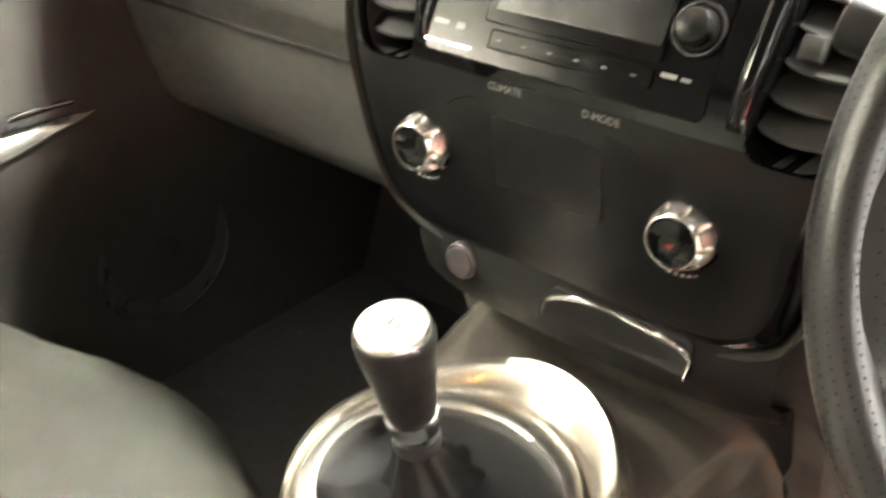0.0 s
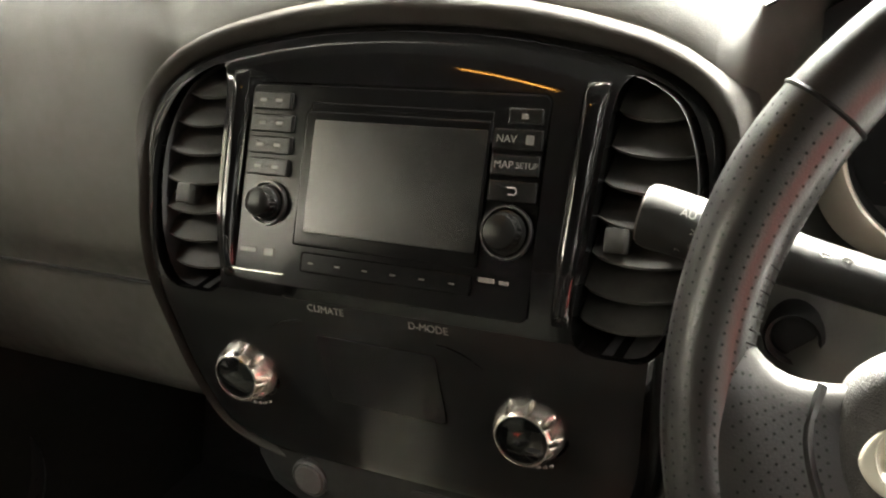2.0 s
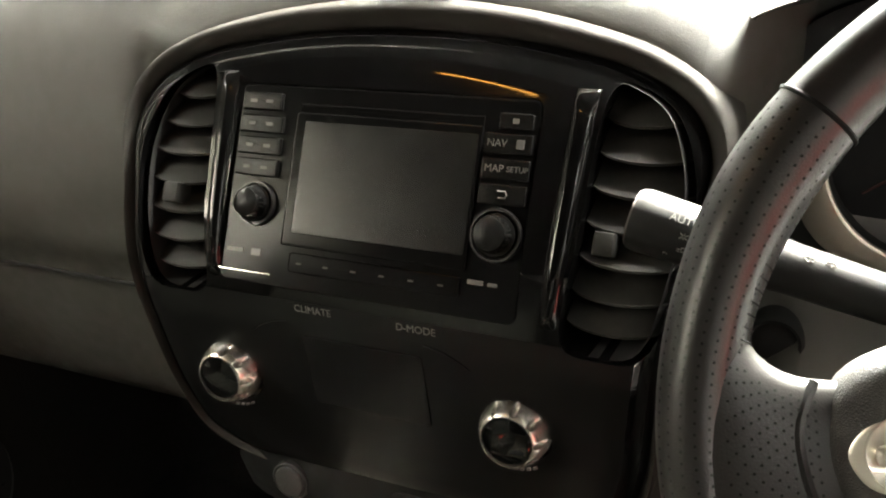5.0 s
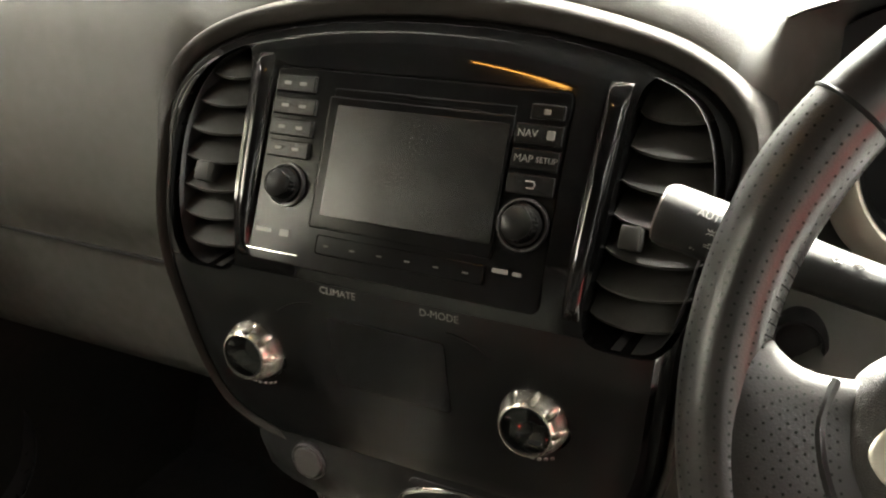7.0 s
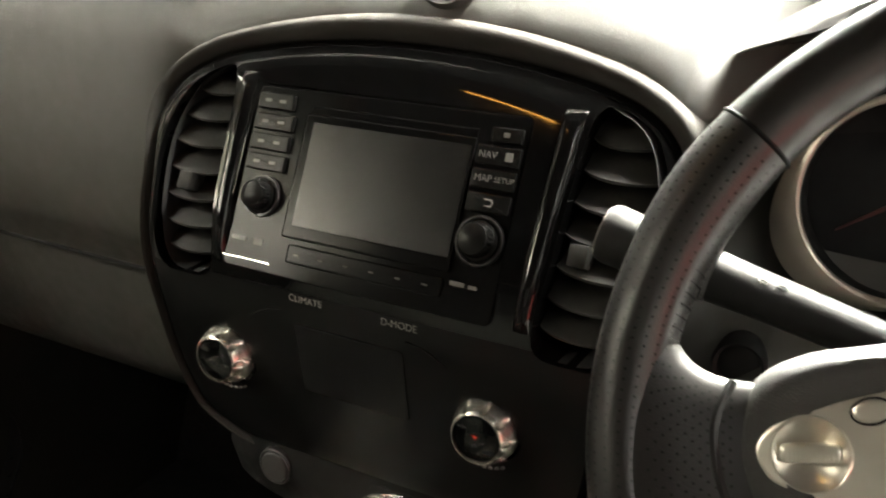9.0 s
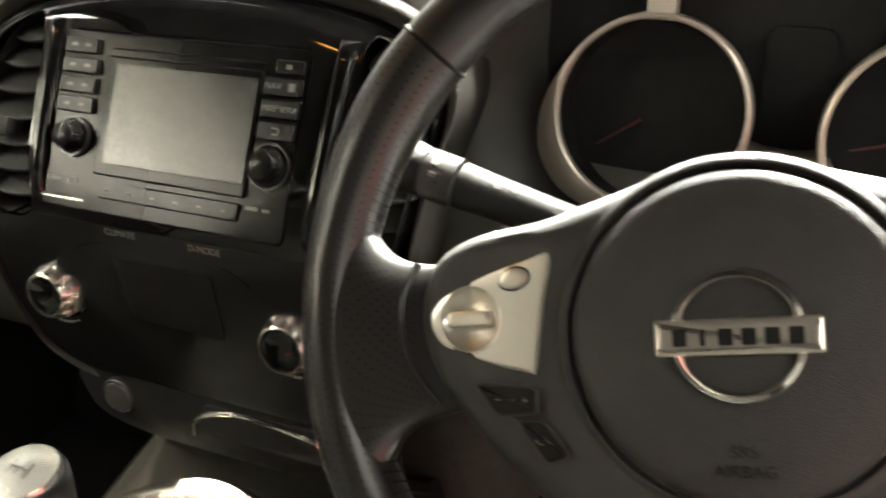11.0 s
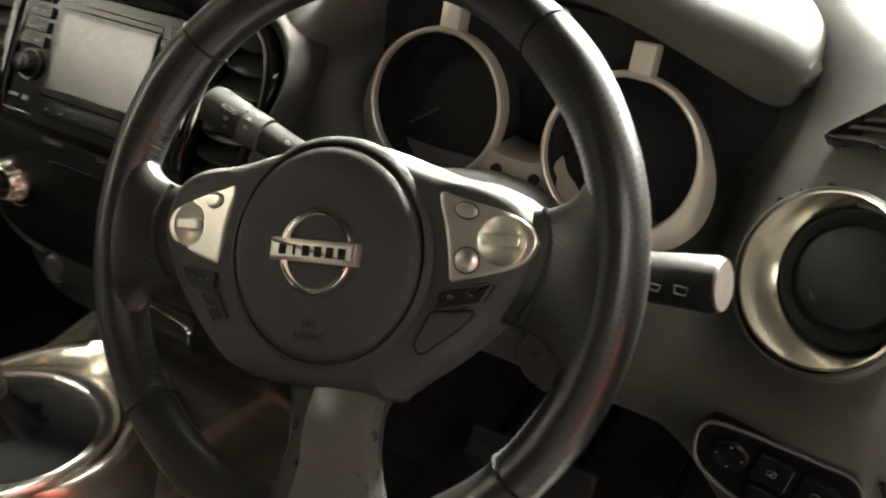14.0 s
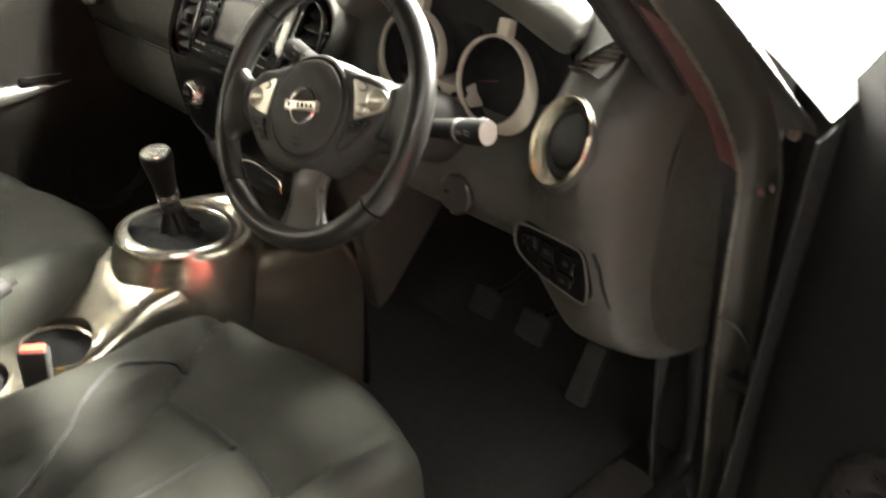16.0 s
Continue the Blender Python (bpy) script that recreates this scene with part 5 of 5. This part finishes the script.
EDGE = [(.749, .411), (.789, .374), (.820, .317), (.877, .221), (.919, .150), (.958, .083), (1.001, -.011)]
part("wing_edge", sheet([[tuple(Vector(p).lerp(Vector((.90, lerp(p[2], [q[0] for q in EDGE], [q[1] for q in EDGE]), p[2])), k) + Vector((0, .012 * math.sin(math.pi * k), 0))) for k in np.linspace(0, 1, 5)] for p in OUT[9:33]], .003), M_RUBBER, shell, "dark edge seal along the outer pillar", sharp=60)
part("outer_ridge", tube(OUT[18:32], .003, 6), M_DULLRED, shell, "reddish ridge of the pillar")
part("hinge", block(-.007, .007, -.006, .006, -.022, .022, .003), M_BROWN, shell, "brownish upper door hinge", m=pose(.868, .412, .765, 30, 15, 0))
strip = []
for a, b in list(zip(INNER, MID))[17:35]:
    a, b = Vector(a), Vector(b)
    strip.append([tuple(a.lerp(b, k) + Vector((.001, .010 * math.sin(math.pi * k) - .005, 0))) for k in np.linspace(.42, .95, 5)])
part("red_panel", sheet(strip, .001), M_DULLRED, shell, "reddish strip between the seals", sharp=60)
left_rows = [[(-.76 + .14 * k, .84 - .72 * k, .935 + .255 * k), (-.72 + .14 * k, .80 - .72 * k, .925 + .26 * k)] for k in np.linspace(0, 1, 8)]
part("left_pillar", sheet(left_rows, .03), M_PLASTIC, shell)
part("left_rail", tube([(-.57, .22, 1.16), (-.572, -.4, 1.262), (-.57, -1.6, 1.225)], .028, 10), M_PLASTIC, shell)
part("left_centre_pillar", sheet([[(-.76 + .14 * max(0, (z - .75) / .45), y, z) for z in (.0, .4, .75, 1.0, 1.19)] for y in (-.84, -.96)], .02), M_PLASTIC, shell)
part("left_rear", sheet([[(-.76, y, z) for z in (-.3, .1, .5, .75)] for y in (-.72, -1.2, -1.65)], .02), M_PLASTIC, shell)

# ---- driver's door, open ----
DOOR = pose(.885, .535, 0, 0, 0, -35)
door = thing("driver_door", DOOR, "open dark trimmed driver's door", "car door")
TOP = [(-.05, .755), (0.0, .785), (.02, .815), (.06, .875), (.11, .917), (.20, .95), (1.0, .96)]
rows = []
for s in np.linspace(-.05, 1.0, 28):
    t = lerp(s, [p[0] for p in TOP], [p[1] for p in TOP])
    rows.append([(s, -.02 - .03 * math.sin(math.pi * k) * max(0, min(1, s / .08)), -.06 + (t + .06) * k) for k in np.linspace(0, 1, 12)])
part("door_trim", sheet(rows, .03), M_DARK, door, "black door trim panel", sharp=60)
part("outer_skin", sheet([[(s, .09, z) for z in (-.10, .4, .66)] for s in (.0, .5, 1.0)], .01), M_RUBBER, door)
part("speaker_ring", lathe([(.072, -.01), (.118, -.01), (.116, .006), (.104, .014), (.084, .012), (.072, .004)], 56), M_BEZEL, door, "round speaker surround", m=pose(.335, -.048, .345, 90, 0, 0))
part("speaker_cone", solid_lathe([(.072, -.006), (.070, .002), (.04, .006), (.028, .014), (.012, .018)], 40), M_BEZEL, door, m=pose(.335, -.048, .345, 90, 0, 0))

# ---- passenger door, shut ----
pd = thing("passenger_door", ORIGIN, "dark passenger door with a silver pull handle", "car door")
rows = [[(-.725 + .02 * math.sin(math.pi * k) + .03 * math.exp(-((k - .52) / .09) ** 2), y, .80 * k) for k in np.linspace(0, 1, 20)] for y in np.linspace(-.60, .86, 18)]
part("door_trim", sheet(rows, .03), M_GUTTER, pd, sharp=60)
bar = []
for k in np.linspace(0, 1, 24):
    y = -.32 + .60 * k
    lo, hi = lerp(y, [-.32, .04, .28], [.372, .424, .458]), lerp(y, [-.32, .04, .28], [.432, .464, .466])
    x = -.634 - .030 * max(0.0, (k - .6) / .4) ** 2
    bar.append([(x - .03, y, lo), (x - .001, y, lo), (x, y, lo + .15 * (hi - lo)), (x - .013, y, hi - .15 * (hi - lo)), (x - .020, y, hi), (x - .04, y, hi + .001)])
part("armrest_trim", loft(bar), M_SATIN, pd, "tapered satin silver armrest strip", sharp=50)
part("window_switch", block(-.680, -.640, .11, .20, .463, .474, .003), M_BEZEL, pd)
part("switch_rim", tube([(-.642, .12, .475), (-.640, .16, .478), (-.642, .195, .475)], .0028, 8), M_CHROME, pd, "bright switch edge")
part("sail_panel", sheet([[(-.735 + .165 * k * .8, y0 + (y1 - y0) * k, .79 + .33 * k) for k in (0, .5, 1)] for y0, y1 in ((.30, .30), (.55, .36), (.86, .42))], .012), M_PLASTIC, pd, "dark corner panel by the mirror")
part("handle_dish", lathe([(.030, -.01), (.052, -.01), (.050, .006), (.042, .004), (.034, -.004), (.030, -.006)], 44), M_BEZEL, pd, m=pose(-.698, .155, .668, 90, 0, 90))
part("inner_handle", tube(smooth([(-.692, .12, .672), (-.678, .14, .662), (-.676, .17, .664), (-.692, .19, .676)], 5, False), .008, 10), M_CHROME, pd, "chrome inner door handle")
part("lock_mark", block(-.694, -.684, .100, .112, .690, .706, .002), M_HAZARD, pd)
part("speaker_ring", lathe([(.072, -.01), (.112, -.01), (.110, .006), (.100, .012), (.084, .010), (.072, .004)], 56), M_BEZEL, pd, "round speaker surround", m=pose(-.690, .30, .215, 90, 0, 90))
part("speaker_cone", solid_lathe([(.072, -.006), (.070, .002), (.04, .006), (.012, .014)], 40), M_DARK, pd, m=pose(-.690, .30, .215, 90, 0, 90))
part("window_glass", sheet([[(-.745 + .175 * k, y, .80 + .42 * k) for k in (0, .5, 1)] for y in (-.86, .0, .35)], .004), M_GLASS, pd, "clear side window").visible_shadow = False
pv = thing("air_vent", pose(-.596, .262, .685, 90 - 10, 0, 6), "round passenger air vent in a satin silver ring", "air vent")
part("silver_ring", lathe([(.0575, -.030), (.0580, .000), (.0572, .0035), (.0555, .0045), (.0500, .001), (.0440, -.008), (.0415, -.014), (.0410, -.030)], 60), M_SATIN, pv, "satin silver ring")
part("vent_disc", solid_lathe([(.0408, -.032), (.0406, -.010), (.0385, -.006), (.030, -.0045)], 48), M_PLASTIC, pv)

# ---- fixtures added at the unseen lamps ----
def added_fixture(x, y, sx, sy, mat, label):
    lamp = thing("fill_lamp", pose(x, y, 2.56), label, "ceiling lamp", "hall lamps")
    part("lamp_body", block(-sx / 2 - .03, sx / 2 + .03, -sy / 2 - .03, sy / 2 + .03, .0, .045, .004), M_WALL, lamp)
    part("diffuser", block(-sx / 2, sx / 2, -sy / 2, sy / 2, -.02, .004, .004), mat, lamp, "lit diffuser")


added_fixture(.66, .95, .3, .3, M_TUBE, "small square added lamp that lifts the dashboard's right end")
added_fixture(.72, 1.70, .6, .36, M_TUBE, "slim added lamp above the windscreen that brightens the dash top")
added_fixture(.0, 2.6, 3.0, .6, M_TUBE, "long added lamp above the bonnet that brightens the dash top")
added_fixture(1.9, 4.6, 1.6, .5, M_TUBE, "added lamp near the hall corner that whitens the wing")
added_fixture(2.4, -1.5, .5, 2.4, M_TUBE, "long added fill lamp beside the car")
added_fixture(-2.0, -.8, .8, .6, M_TUBE, "added fill lamp beyond the passenger side")
added_fixture(-3.72, -3.1, 2.14, 1.7, M_MIRRORGLOW, "wide added glow panel that the screen reflects")
roof_lamp = thing("roof_lamp", pose(-.16, -.155, 1.222, 0, 0, -30), "small lit amber lamp strip under the headliner", "interior lamp")
part("lamp_base", block(-.075, .075, -.012, .012, -.016, .004, .003), M_PLASTIC, roof_lamp)
part("lamp_strip", block(-.066, .066, -.004, .004, -.020, -.014, .001), M_AMBER, roof_lamp, "lit amber strip")
